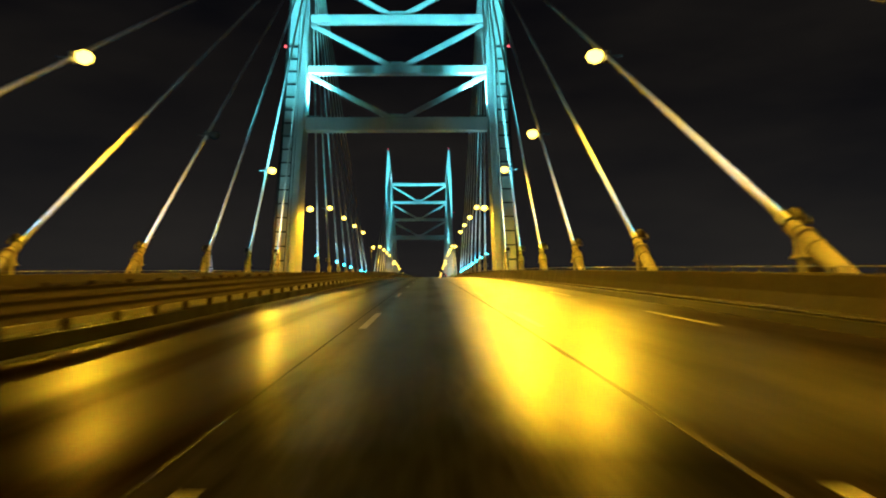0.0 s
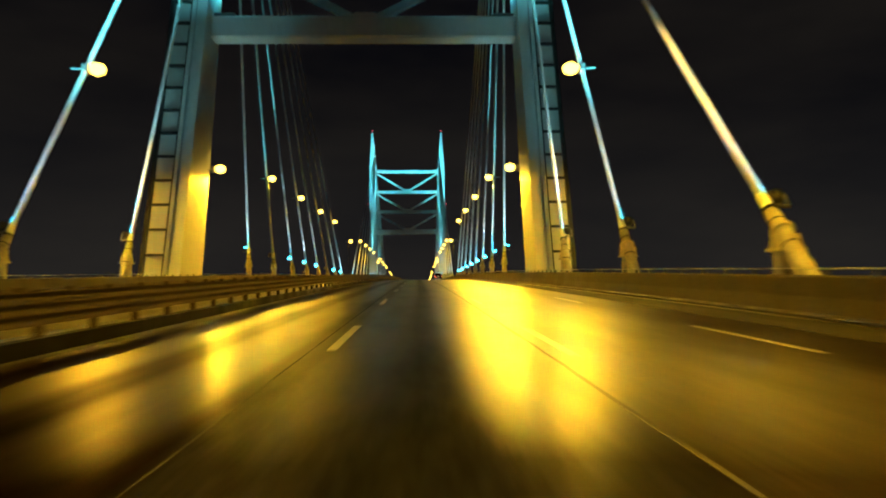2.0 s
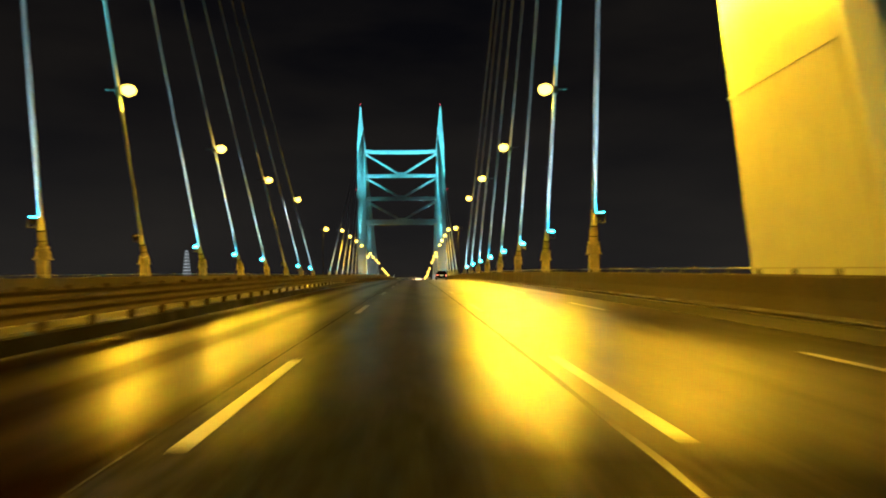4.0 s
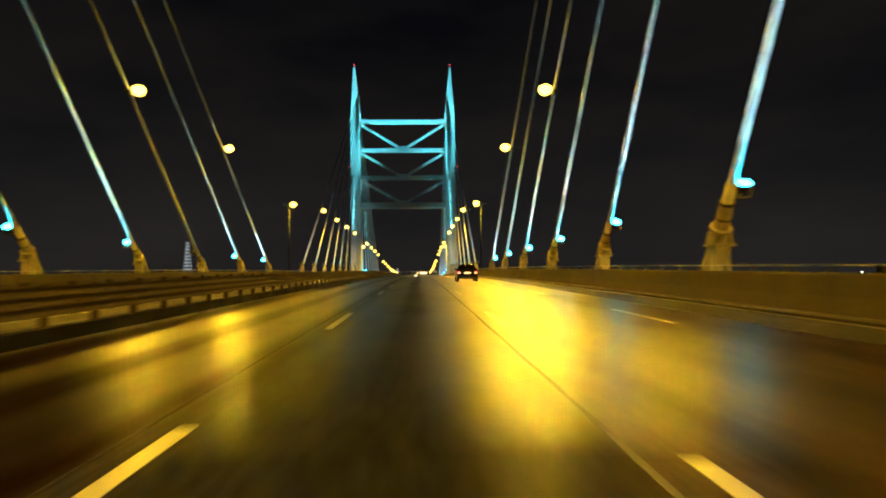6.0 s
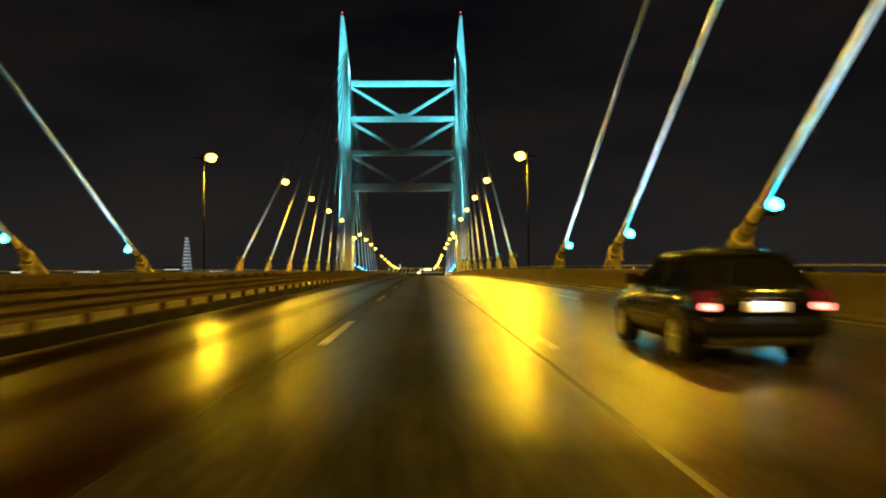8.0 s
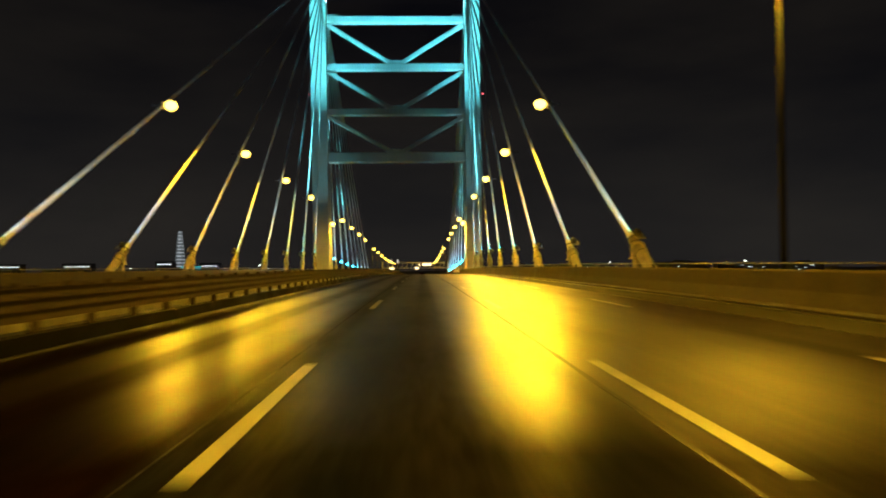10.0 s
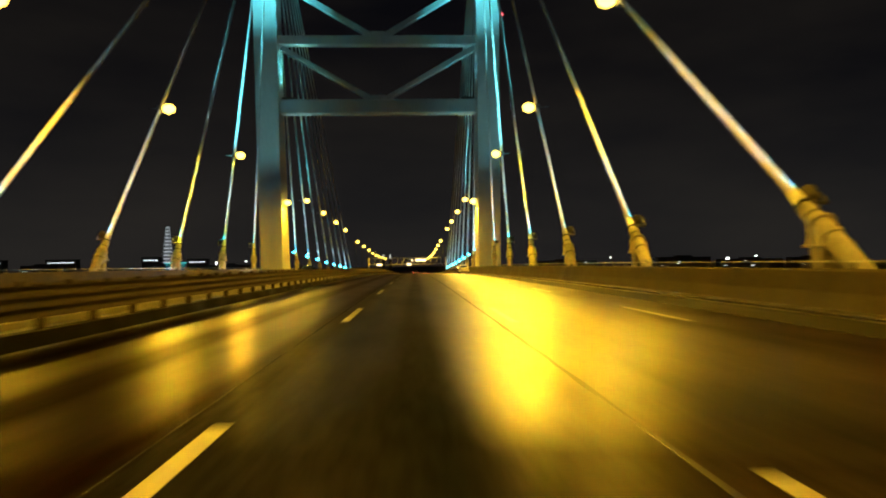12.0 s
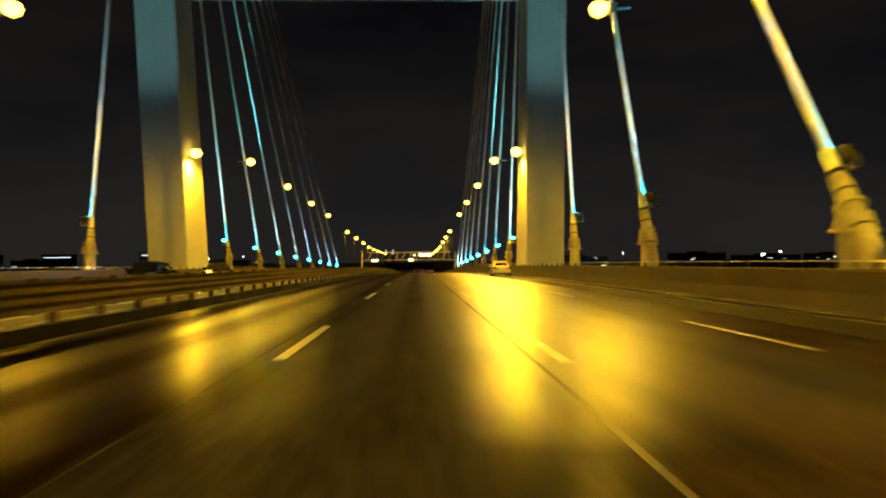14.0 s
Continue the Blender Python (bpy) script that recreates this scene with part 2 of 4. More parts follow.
    bp = n.new("ShaderNodeBump")
    bp.inputs["Strength"].default_value, bp.inputs["Distance"].default_value = 0.025, 0.006
    l.new(grain.outputs["Fac"], bp.inputs["Height"])
    l.new(bp.outputs["Normal"], b.inputs["Normal"])
    return m


ASPHALT = wet_asphalt()
EDGE_PAINT = weathered("worn_edge_paint", (0.05, 0.048, 0.046), (0.17, 0.165, 0.16), 1.2, 14, (0.5, 0.7), 0, 0.1)
PAINT = weathered("road_paint", (0.20, 0.20, 0.20), (0.53, 0.53, 0.54), 1.5, 18, (0.35, 0.55), 0, 0.15)
CONCRETE = weathered("parapet_concrete", (0.030, 0.025, 0.021), (0.080, 0.067, 0.055), 0.5, 9, (0.55, 0.85), 0, 0.25)
KERB = weathered("kerb_stone", (0.012, 0.011, 0.010), (0.040, 0.035, 0.031), 0.8, 14, (0.4, 0.7), 0, 0.2)
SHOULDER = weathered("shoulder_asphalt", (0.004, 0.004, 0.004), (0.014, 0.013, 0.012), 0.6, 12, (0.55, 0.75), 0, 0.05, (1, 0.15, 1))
MEDIAN_STONE = weathered("median_paving", (0.07, 0.068, 0.065), (0.24, 0.235, 0.225), 0.8, 10, (0.6, 0.8), 0, 0.1)
BRIGHT_RAIL = weathered("polished_rail_steel", (0.30, 0.30, 0.30), (0.5, 0.5, 0.5), 0.9, 12, (0.3, 0.45), 0.7, 0.04)
GALVANISED = weathered("galvanised_steel", (0.10, 0.10, 0.10), (0.24, 0.24, 0.24), 0.9, 12, (0.42, 0.6), 0.45, 0.06)
RAIL_DIRTY = weathered("grimy_rail_steel", (0.020, 0.016, 0.013), (0.078, 0.062, 0.048), 0.7, 10, (0.7, 0.9), 0.0, 0.08, (1, 0.2, 1))
PYLON_PAINT = weathered("pylon_paint", (0.50, 0.53, 0.54), (0.68, 0.71, 0.72), 0.12, 2.5, (0.4, 0.6), 0, 0.05, (1, 1, 0.4))
SHEATH = weathered("cable_sheath", (0.52, 0.53, 0.52), (0.74, 0.75, 0.74), 0.3, 4, (0.3, 0.5), 0, 0.04)
PIPE_PAINT = weathered("guide_pipe_paint", (0.15, 0.135, 0.11), (0.42, 0.39, 0.34), 0.9, 6, (0.45, 0.7), 0, 0.12)
POST_PAINT = weathered("black_post_paint", (0.006, 0.006, 0.006), (0.016, 0.016, 0.016), 1.0, 10, (0.6, 0.8), 0, 0.03)
POST_PAINT.node_tree.nodes["Principled BSDF"].inputs["Specular IOR Level"].default_value = 0.15
GANTRY_PAINT = weathered("gantry_paint", (0.5, 0.5, 0.48), (0.7, 0.7, 0.68), 0.7, 6, (0.4, 0.6), 0, 0.05)
DARK_STEEL = weathered("dark_steel", (0.02, 0.02, 0.02), (0.06, 0.06, 0.06), 1.2, 12, (0.4, 0.65), 0.4, 0.05)
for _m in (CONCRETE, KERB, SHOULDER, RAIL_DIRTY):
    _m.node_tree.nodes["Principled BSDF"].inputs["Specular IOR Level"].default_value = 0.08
CAR_PAINT, _b = principled("dark_car_paint", (0.006, 0.007, 0.008), 0.12, 0.0, 0.35)
_b.inputs["Coat Weight"].default_value = 0.15
WHITE_PAINT, _b = principled("white_car_paint", (0.72, 0.72, 0.7), 0.2)
_b.inputs["Coat Weight"].default_value = 0.6
BLACK_PLASTIC, _b = principled("black_plastic", (0.02, 0.02, 0.02), 0.5)
TYRE, _b = principled("tyre_rubber", (0.02, 0.02, 0.02), 0.75)
ALLOY, _b = principled("alloy_rim", (0.75, 0.76, 0.76), 0.3, 0.0)
TAIL_OFF, _b = principled("unlit_tail_lens", (0.16, 0.01, 0.012), 0.15)
# far darker than concrete, so the near footing stays a black band
FOOTING_DARK = weathered("near_black_strip", (0.002, 0.002, 0.002), (0.008, 0.007, 0.0065), 0.8, 14, (0.5, 0.8), 0, 0.1)
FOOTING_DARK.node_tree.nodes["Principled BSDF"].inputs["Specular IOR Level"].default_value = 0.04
SEAM = weathered("poured_bitumen_seam", (0.005, 0.004, 0.003), (0.018, 0.014, 0.011), 0.9, 9, (0.36, 0.5), 0, 0.1, (1, 0.3, 1))
SEAM.node_tree.nodes["Principled BSDF"].inputs["Specular IOR Level"].default_value = 0.10
TINTED, _b = principled("tinted_glass", (0.004, 0.0045, 0.005), 0.05, 0.0, 0.25)
PLATE, _b = principled("plate_white", (0.85, 0.85, 0.83), 0.4)
CHROME, _b = principled("chrome_trim", (0.7, 0.7, 0.7), 0.12, 1.0)
SODIUM_LENS = glowing("sodium_lens", (1.0, 0.64, 0.085), SODIUM_GLOW)
CYAN_LENS = glowing("cyan_led_lens", (0.0145, 0.62, 1.0), CYAN_GLOW)
DARK_LENS, _b = principled("unlit_lamp_glass", (0.10, 0.10, 0.095), 0.2)
RED_LENS = glowing("red_beacon_lens", (1.0, 0.10, 0.12), 3.0)
TAIL_LENS = glowing("tail_lamp_lens", (1.0, 0.08, 0.07), 0.10)
TAIL_HOT = glowing("tail_lamp_bulb", (1.0, 0.20, 0.14), 7.0)
HEAD_LENS = glowing("headlamp_lens", (0.85, 0.93, 1.0), 60.0)
SIGN_GLOW = glowing("lit_sign_face", (1.0, 0.80, 0.45), 3.0)
WINDOW_GLOW = glowing("lit_window", (0.80, 0.93, 1.0), 2.4)
BUILDING_DARK = weathered("far_building_wall", (0.03, 0.03, 0.03), (0.08, 0.08, 0.08), 0.05, 0.6, (0.7, 0.9), 0, 0)
LAND = weathered("dark_land", (0.012, 0.013, 0.01), (0.04, 0.04, 0.03), 0.01, 0.2, (0.8, 0.95), 0, 0)
WATER, _b = principled("river_water", (0.006, 0.008, 0.01), 0.12)


# ---- builders ----
def part(name, bm, material, parent=None, label="", smooth=False):
    me = bpy.data.meshes.new(name)
    bmesh.ops.recalc_face_normals(bm, faces=bm.faces[:])
    bm.to_mesh(me)
    bm.free()
    me.materials.append(material)
    if smooth:
        me.polygons.foreach_set("use_smooth", [True] * len(me.polygons))
    ob = new(name, me)
    if parent:
        ob.parent = parent
    if label:
        ob["label"] = label
    return ob


def share(name, me, parent, m):
    ob = new(name, me)
    ob.parent = parent
    ob.matrix_basis = m
    return ob


def empty(name, m=None, label="", category="", group="", kind=""):
    ob = new(name)
    ob.empty_display_size = 0.2
    if m:
        ob.matrix_basis = m
    return tagged(ob, label, category, group, kind)


def loft(bm, rings, caps=True):
    """Skin between rings of equal length."""
    vs = [[bm.verts.new(p) for p in r] for r in rings]
    k = len(vs[0])
    for a, b in zip(vs, vs[1:]):
        for i in range(k):
            bm.faces.new((a[i], a[(i + 1) % k], b[(i + 1) % k], b[i]))
    if caps:
        bm.faces.new(vs[0][::-1])
        bm.faces.new(vs[-1])


def box(bm, x0, x1, y0, y1, z0, z1, bevel=0.0):
    if bevel <= 0:
        loft(bm, [[(x0, y0, z), (x1, y0, z), (x1, y1, z), (x0, y1, z)] for z in (z0, z1)])
        return
    c = bevel

    def ring(z, i):
        a, b, d, e = x0 + i, x1 - i, y0 + i, y1 - i
        return [(a + c, d, z), (b - c, d, z), (b, d + c, z), (b, e - c, z), (b - c, e, z), (a + c, e, z), (a, e - c, z), (a, d + c, z)]
    loft(bm, [ring(z0, c * 0.6), ring(z0 + c, 0), ring(z1 - c, 0), ring(z1, c * 0.6)])


def tube(bm, p0, p1, r0, r1=None, n=12, caps=True):
    p0, p1 = Vector(p0), Vector(p1)
    r1 = r0 if r1 is None else r1
    q = (p1 - p0).to_track_quat("Z", "Y")
    rings = []
    for p, r in ((p0, r0), (p1, r1)):
        rings.append([p + q @ Vector((r * math.cos(2 * math.pi * i / n), r * math.sin(2 * math.pi * i / n), 0)) for i in range(n)])
    loft(bm, rings, caps)


def beam(bm, p0, p1, w, h):
    """A box girder between two points; w across, h in the upright direction."""
    p0, p1 = Vector(p0), Vector(p1)
    d = (p1 - p0).normalized()
    side = d.cross(Vector((0, 0, 1)))
    side = Vector((0, 1, 0)) if side.length < 1e-3 else side.normalized()
    up = side.cross(d).normalized()
    c = min(w, h) * 0.08
    prof = [(-w / 2 + c, -h / 2), (w / 2 - c, -h / 2), (w / 2, -h / 2 + c), (w / 2, h / 2 - c), (w / 2 - c, h / 2), (-w / 2 + c, h / 2), (-w / 2, h / 2 - c), (-w / 2, -h / 2 + c)]
    loft(bm, [[p + side * a + up * b for a, b in prof] for p in (p0, p1)])


# ---- the plan ----
YM, CREST = 290.0, 0.475e-4
XC = -5.28                       # middle of the bridge
Y1, SPAN, LEAN = 129.8, 317.2, 0.189
Y2 = Y1 + SPAN
CABLE_X, CABLE_C = 16.55, -5.28    # half width and middle of the cable planes
ROAD0, ROAD1 = -60.0, 1500.0
RIGHT_WALL, LEFT_WALL = 9.45, -19.9
LANES = (-1.30, 2.21, 5.70)
LEFT_EDGE, RIGHT_EDGE = -5.52, 9.05


def deck(y):
    """Height of the road: a crest over the main span, an even fall past it."""
    e = y - YM
    if e > 420:
        return CREST * (YM ** 2 - 420 ** 2) - 2 * CREST * 420 * (e - 420) * 0.35
    return CREST * (YM ** 2 - e * e)


def slope_deg(y):
    return math.degrees(math.atan((deck(y + 1) - deck(y - 1)) / 2))


def on_deck(x, y, z=0.0):
    return pose(x, y, deck(y) + z, slope_deg(y))


def spot(name, m, data):
    ob = new(name, data)
    ob.matrix_basis = m
    return ob


def spot_data(name, watts, color, cone, blend, radius):
    d = bpy.data.lights.new(name, "SPOT")
    d.energy, d.color, d.spot_size, d.spot_blend, d.shadow_soft_size = watts, color, radians(cone), blend, radius
    return d


# ---- ground, water and distance ----
def build_water():
    bm = bmesh.new()
    box(bm, -4000, 4000, -1500, 4500, -33, -32)
    tagged(part("water", bm, WATER), "black river water under the bridge at night", "water", kind="structure")
    bm = bmesh.new()
    rng = random.Random(5)
    rings = []
    for i in range(81):
        x = -3600 + i * 90
        y = 1900 + 500 * abs(x / 3600) + rng.uniform(-40, 40)
        h = rng.uniform(4, 15)
        rings.append([(x, y, -33), (x, y + 30, -26 + h * 0.5), (x, y + 200, -24 + h), (x, y + 900, -33)])
    loft(bm, rings)
    tagged(part("ground", bm, LAND), "dark low far shore with trees", "land", kind="structure")


build_water()


# ---- road ----
def strip(name, x0, x1, z, y0, y1, step, material, thick=0.25):
    bm = bmesh.new()
    rings = []
    n = int(round((y1 - y0) / step))
    for i in range(n + 1):
        y = y0 + (y1 - y0) * i / n
        h = deck(y) + z
        rings.append([(x0, y, h - thick), (x1, y, h - thick), (x1, y, h), (x0, y, h)])
    loft(bm, rings)
    return part(name, bm, material)


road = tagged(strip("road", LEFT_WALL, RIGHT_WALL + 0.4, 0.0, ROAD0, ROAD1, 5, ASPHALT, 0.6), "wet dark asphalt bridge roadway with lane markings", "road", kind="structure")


# how far single dashes lie off the even spacing
DASH_SLIP = {
    LANES[0]: {2: 0.15, 3: -0.6, 4: 1.2, 5: 0.6, 6: 1.2, 10: 1.2, 11: -0.6, 12: 1.5, 13: -1.2, 14: 1.4, 18: 0.7, 19: 1.1, 20: 1.7, 21: 1.0, 23: -0.5, 24: -0.2},
    LANES[1]: {2: -0.1, 3: -1.4, 11: -0.6, 13: -1.5, 14: 0.4, 18: 0.1, 19: 0.15, 20: 0.1, 21: 0.4, 23: -1.1, 24: -0.8},
}


def build_markings():
    bm = bmesh.new()
    box(bm, -0.075, 0.075, -0.75, 4.3, 0.0, 0.006)
    dash = part("lane_dash", bm, PAINT, road)
    first = True
    for x in LANES + (-10.6, -14.2):
        for i in range(-1, 42):
            y = 0.45 + 16 * i + DASH_SLIP.get(x, {}).get(i, 0.0)
            m = pose(x, y, deck(y) + 0.002, slope_deg(y + 2))
            if first:
                dash.matrix_basis, first = m, False
            else:
                share("lane_dash", dash.data, road, m)
    for name, x, w in (("edge_line", LEFT_EDGE, 0.12), ("edge_line", RIGHT_EDGE, 0.1), ("edge_line", -7.6, 0.12), ("edge_line", -18.6, 0.12)):
        ob = strip(name, x - w / 2, x + w / 2, 0.006, ROAD0, 900, 5, EDGE_PAINT, 0.01)
        ob.parent = road
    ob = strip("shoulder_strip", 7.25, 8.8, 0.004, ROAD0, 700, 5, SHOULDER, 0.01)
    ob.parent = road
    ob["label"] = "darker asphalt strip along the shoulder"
    # hand-poured seams between the asphalt lanes, uneven in width
    rnd = random.Random(31)
    for x, wide, material in ((1.86, 0.028, SEAM), (-1.62, 0.012, FOOTING_DARK)):
        bm, rings, y = bmesh.new(), [], ROAD0
        while y < 700:
            a, c, h = x - wide * rnd.uniform(0.5, 1.5), x + wide * rnd.uniform(0.5, 1.5), deck(y) + 0.003
            rings.append([(a, y, h - 0.01), (c, y, h - 0.01), (c, y, h), (a, y, h)])
            y += rnd.uniform(0.5, 1.6)
        loft(bm, rings)
        part("sealed_joint", bm, material, road, "dark sealed joint along the road")


build_markings()


# ---- pylons ----
BEAM_Z = (59.1, 49.0, 39.2, 29.1)
TIP_Z = 78.6


def leg_inner(z):
    return 16.1 - 0.0145 * min(z, 62) if z < 62 else 15.2 + (z - 62) / (TIP_Z - 62) * 1.6


def leg_outer(z):
    return 19.8 - 0.016 * max(z, 0) if z < 62 else 18.8 - (z - 62) / (TIP_Z - 62) * 1.3


def leg_depth(z):
    return 7.2 - 0.085 * z if z < 32 else 4.5 - (z - 32) * 0.03


def build_pylon(base_y, way, lift):
    """way: +1 when the main span lies ahead (larger y); lift: how much higher its crossbeams sit."""
    beam_z = [z + lift for z in BEAM_Z]
    def main_y(z):
        return base_y + way * LEAN * (z - 4)

    def back_y(z, out=0.0):
        return main_y(z) - way * (leg_depth(z) + out)

    org = pose(XC, base_y, deck(base_y))
    top = empty("bridge_pylon", org, "tall leaning two-legged steel pylon in cyan floodlight, crossbeams with braces", "bridge pylon", "pylons of the bridge")
    inv = org.inverted()

    def local(bm):
        bmesh.ops.transform(bm, matrix=inv, verts=bm.verts[:])
        return bm

    zs = (-30, 0, 8, 16, 24, 32, 46, 59, 62, 68, 73, TIP_Z)
    for sd in (-1, 1):
        def px(w):
            return XC + sd * w
        bm = bmesh.new()
        rings = []
        for z in zs:
            a, b = leg_inner(z), leg_outer(z)
            f, k = main_y(z), back_y(z)
            c = 0.12 * way
            rings.append([(px(a + .12), f, z), (px(b - .12), f, z), (px(b), f - c, z), (px(b), k + c, z), (px(b - .12), k, z), (px(a + .12), k, z), (px(a), k + c, z), (px(a), f - c, z)])
        loft(bm, rings)
        leg = part("pylon_leg", local(bm), PYLON_PAINT, top)
        # raised flanges of the back face with a ladder bay between them
        for u0, u1, out in ((0.0, 0.26, 0.45), (0.31, 0.42, 0.45), (0.42, 0.455, 0.47), (0.90, 1.0, 0.55)):
            bm = bmesh.new()
            rings = []
            for z in zs[:8]:
                a, b = leg_inner(z), leg_outer(z)
                x0, x1 = px(a + (b - a) * u0 + 0.02), px(a + (b - a) * u1 - 0.02)
                k0, k1 = back_y(z, 0.002), back_y(z, out)
                rings.append([(x0, k0, z), (x1, k0, z), (x1, k1, z), (x0, k1, z)])
            loft(bm, rings)
            part("flange", local(bm), DARK_STEEL if u0 > 0.4 else PYLON_PAINT, leg)
        z = 3.2
        while z < 44:
            a, b = leg_inner(z), leg_outer(z)
            bm = bmesh.new()
            k1 = back_y(z, 0.28)
            x0, x1 = sorted((px(a + (b - a) * 0.455), px(a + (b - a) * 0.90)))
            box(bm, x0, x1, k1 - 0.22, k1 + 0.22, z - 0.11, z + 0.11)
            part("rung", local(bm), DARK_STEEL, leg, "black steel bar across the ladder bay")
            z += 2.35
        # weld seams round the leg
        for z in (9.5, 19.5, 34.5, 44.3, 54.0):
            bm = bmesh.new()
            a, b, f, k = leg_inner(z) - 0.015, leg_outer(z) + 0.015, main_y(z) + way * 0.015, back_y(z, 0.015)
            y0, y1 = sorted((f, k))
            x0, x1 = sorted((px(a), px(b)))
            box(bm, x0, x1, y0, y1, z - 0.04, z + 0.04)
            part("seam", local(bm), PYLON_PAINT, leg)
        # beacons on the tip and at half height
        for z in (TIP_Z, 44.0):
            bm = bmesh.new()
            if z == TIP_Z:
                c = Vector((px((leg_inner(z) + leg_outer(z)) / 2), (main_y(z) + back_y(z)) / 2, z))
                tube(bm, c, c + Vector((0, 0, 1.0)), 0.08, n=8)
                c = c + Vector((0, 0, 1.2))
            else:
                c = Vector((px(leg_outer(z) + 0.7), (main_y(z) + back_y(z)) / 2, z))
                tube(bm, (px(leg_outer(z)), c.y, z), c, 0.07, n=8)
            bk = part("beacon_bracket", local(bm), DARK_STEEL, leg)
            bm = bmesh.new()
            bmesh.ops.create_uvsphere(bm, u_segments=12, v_segments=8, radius=0.22, matrix=Matrix.Translation(c))
            part("beacon", local(bm), RED_LENS, leg, "red aviation beacon", True)
    # crossbeams
    for i, z in enumerate(beam_z):
        h = 2.3 if i == 3 else 1.45
        yc = (main_y(z) + back_y(z)) / 2
        bm = bmesh.new()
        w = leg_inner(z)
        beam(bm, (XC - w, yc, z), (XC + w, yc, z), 2.4 if i == 3 else 1.8, h)
        cb = part("crossbeam", local(bm), PYLON_PAINT, top)
        if i in (0, 3):
            for x in (XC - w + 1.3, XC + w - 1.3):
                bm = bmesh.new()
                box(bm, x - 1.1, x + 1.1, yc - 0.95, yc + 0.95, z + h / 2 + 0.003, z + h / 2 + 0.35, 0.08)
                part("service_platform", local(bm), GALVANISED, cb)
    for i in range(3):
        zt, zb = beam_z[i] - 0.7, beam_z[i + 1] + (1.1 if i == 2 else 0.7)
        for sd in (-1, 1):
            bm = bmesh.new()
            yt, yb = (main_y(zt) + back_y(zt)) / 2, (main_y(zb) + back_y(zb)) / 2
            beam(bm, (XC + sd * (leg_inner(zt) - 0.1), yt, zt - 0.3), (XC + sd * 1.1, yb, zb + 0.1), 0.85, 0.85)
            part("brace", local(bm), PYLON_PAINT, top)
        bm = bmesh.new()
        yb = (main_y(zb) + back_y(zb)) / 2
        loft(bm, [[(XC - 2.0, y, zb), (XC + 2.0, y, zb), (XC + 1.0, y, zb + 0.8), (XC - 1.0, y, zb + 0.8)] for y in (yb - 0.3, yb + 0.3)])
        part("gusset", local(bm), PYLON_PAINT, top)
    return main_y, back_y, top, inv


main1, back1, pylon1, inv1 = build_pylon(Y1, 1, 0.15)
main2, back2, pylon2, inv2 = build_pylon(Y2, -1, 0.75)


# ---- floodlights ----
def floodlight_proto():
    """Beam along +z; the housing's lens looks up."""
    top = empty("floodlight", None, "small cyan LED floodlight on a steel bracket", "floodlight")
    bm = bmesh.new()
    loft(bm, [[(r * math.cos(a), r * math.sin(a), z) for a in [2 * math.pi * i / 14 for i in range(14)]] for r, z in ((0.10, -0.34), (0.20, -0.26), (0.24, -0.05), (0.27, 0.0), (0.27, 0.05))])
    part("housing", bm, DARK_STEEL, top, "", True)
    bm = bmesh.new()
    loft(bm, [[(r * math.cos(a), r * math.sin(a), z) for a in [2 * math.pi * i / 14 for i in range(14)]] for r, z in ((0.25, 0.052), (0.22, 0.064), (0.1, 0.068))])
    part("lens", bm, CYAN_LENS, top, "glowing cyan lens", True)
    bm = bmesh.new()
    box(bm, -0.32, -0.28, -0.05, 0.05, -0.5, 0.02)
    box(bm, 0.28, 0.32, -0.05, 0.05, -0.5, 0.02)
    box(bm, -0.32, 0.32, -0.05, 0.05, -0.54, -0.5)
    part("bracket", bm, GALVANISED, top)
    for ob in top.children:
        ob.data.transform(Matrix.Scale(1.05, 4))
    return top


FLOOD = floodlight_proto()
FLOOD["group"] = "floodlights of the bridge"
first_flood = [True]
AWAY_SPOT = spot_data("pylon_flood", PYLON_WATTS * 0.2, CYAN, 34, 1.0, 0.4)
PYLON_SPOT = spot_data("pylon_flood", PYLON_WATTS * 0.76, CYAN, 37, 1.0, 0.4)
INNER_SPOT = spot_data("pylon_inner_flood", PYLON_WATTS * 0.10, (0.16, 0.80, 0.88), 80, 0.9, 1.0)
TIP_SPOT = spot_data("pylon_tip_flood", PYLON_WATTS * 0.22, (0.34, 0.88, 0.92), 80, 0.8, 0.3)
LOW_SPOT = spot_data("pylon_low_flood", PYLON_WATTS * 0.011, (0.30, 0.74, 0.72), 46, 1.0, 0.3)
CABLE_SPOT = spot_data("cable_flood", CABLE_WATTS, (0.50, 0.86, 1.0), 16, 0.9, 0.45)


def go_dark(ob, label, lens_label):
    """A lamp that has failed: its lens takes a mesh of its own in plain glass."""
    ob["label"] = label
    for c in ob.children:
        if c.name.startswith("lens"):
            c.data = c.data.copy()
            c.data.materials[0] = DARK_LENS
            c["label"] = lens_label


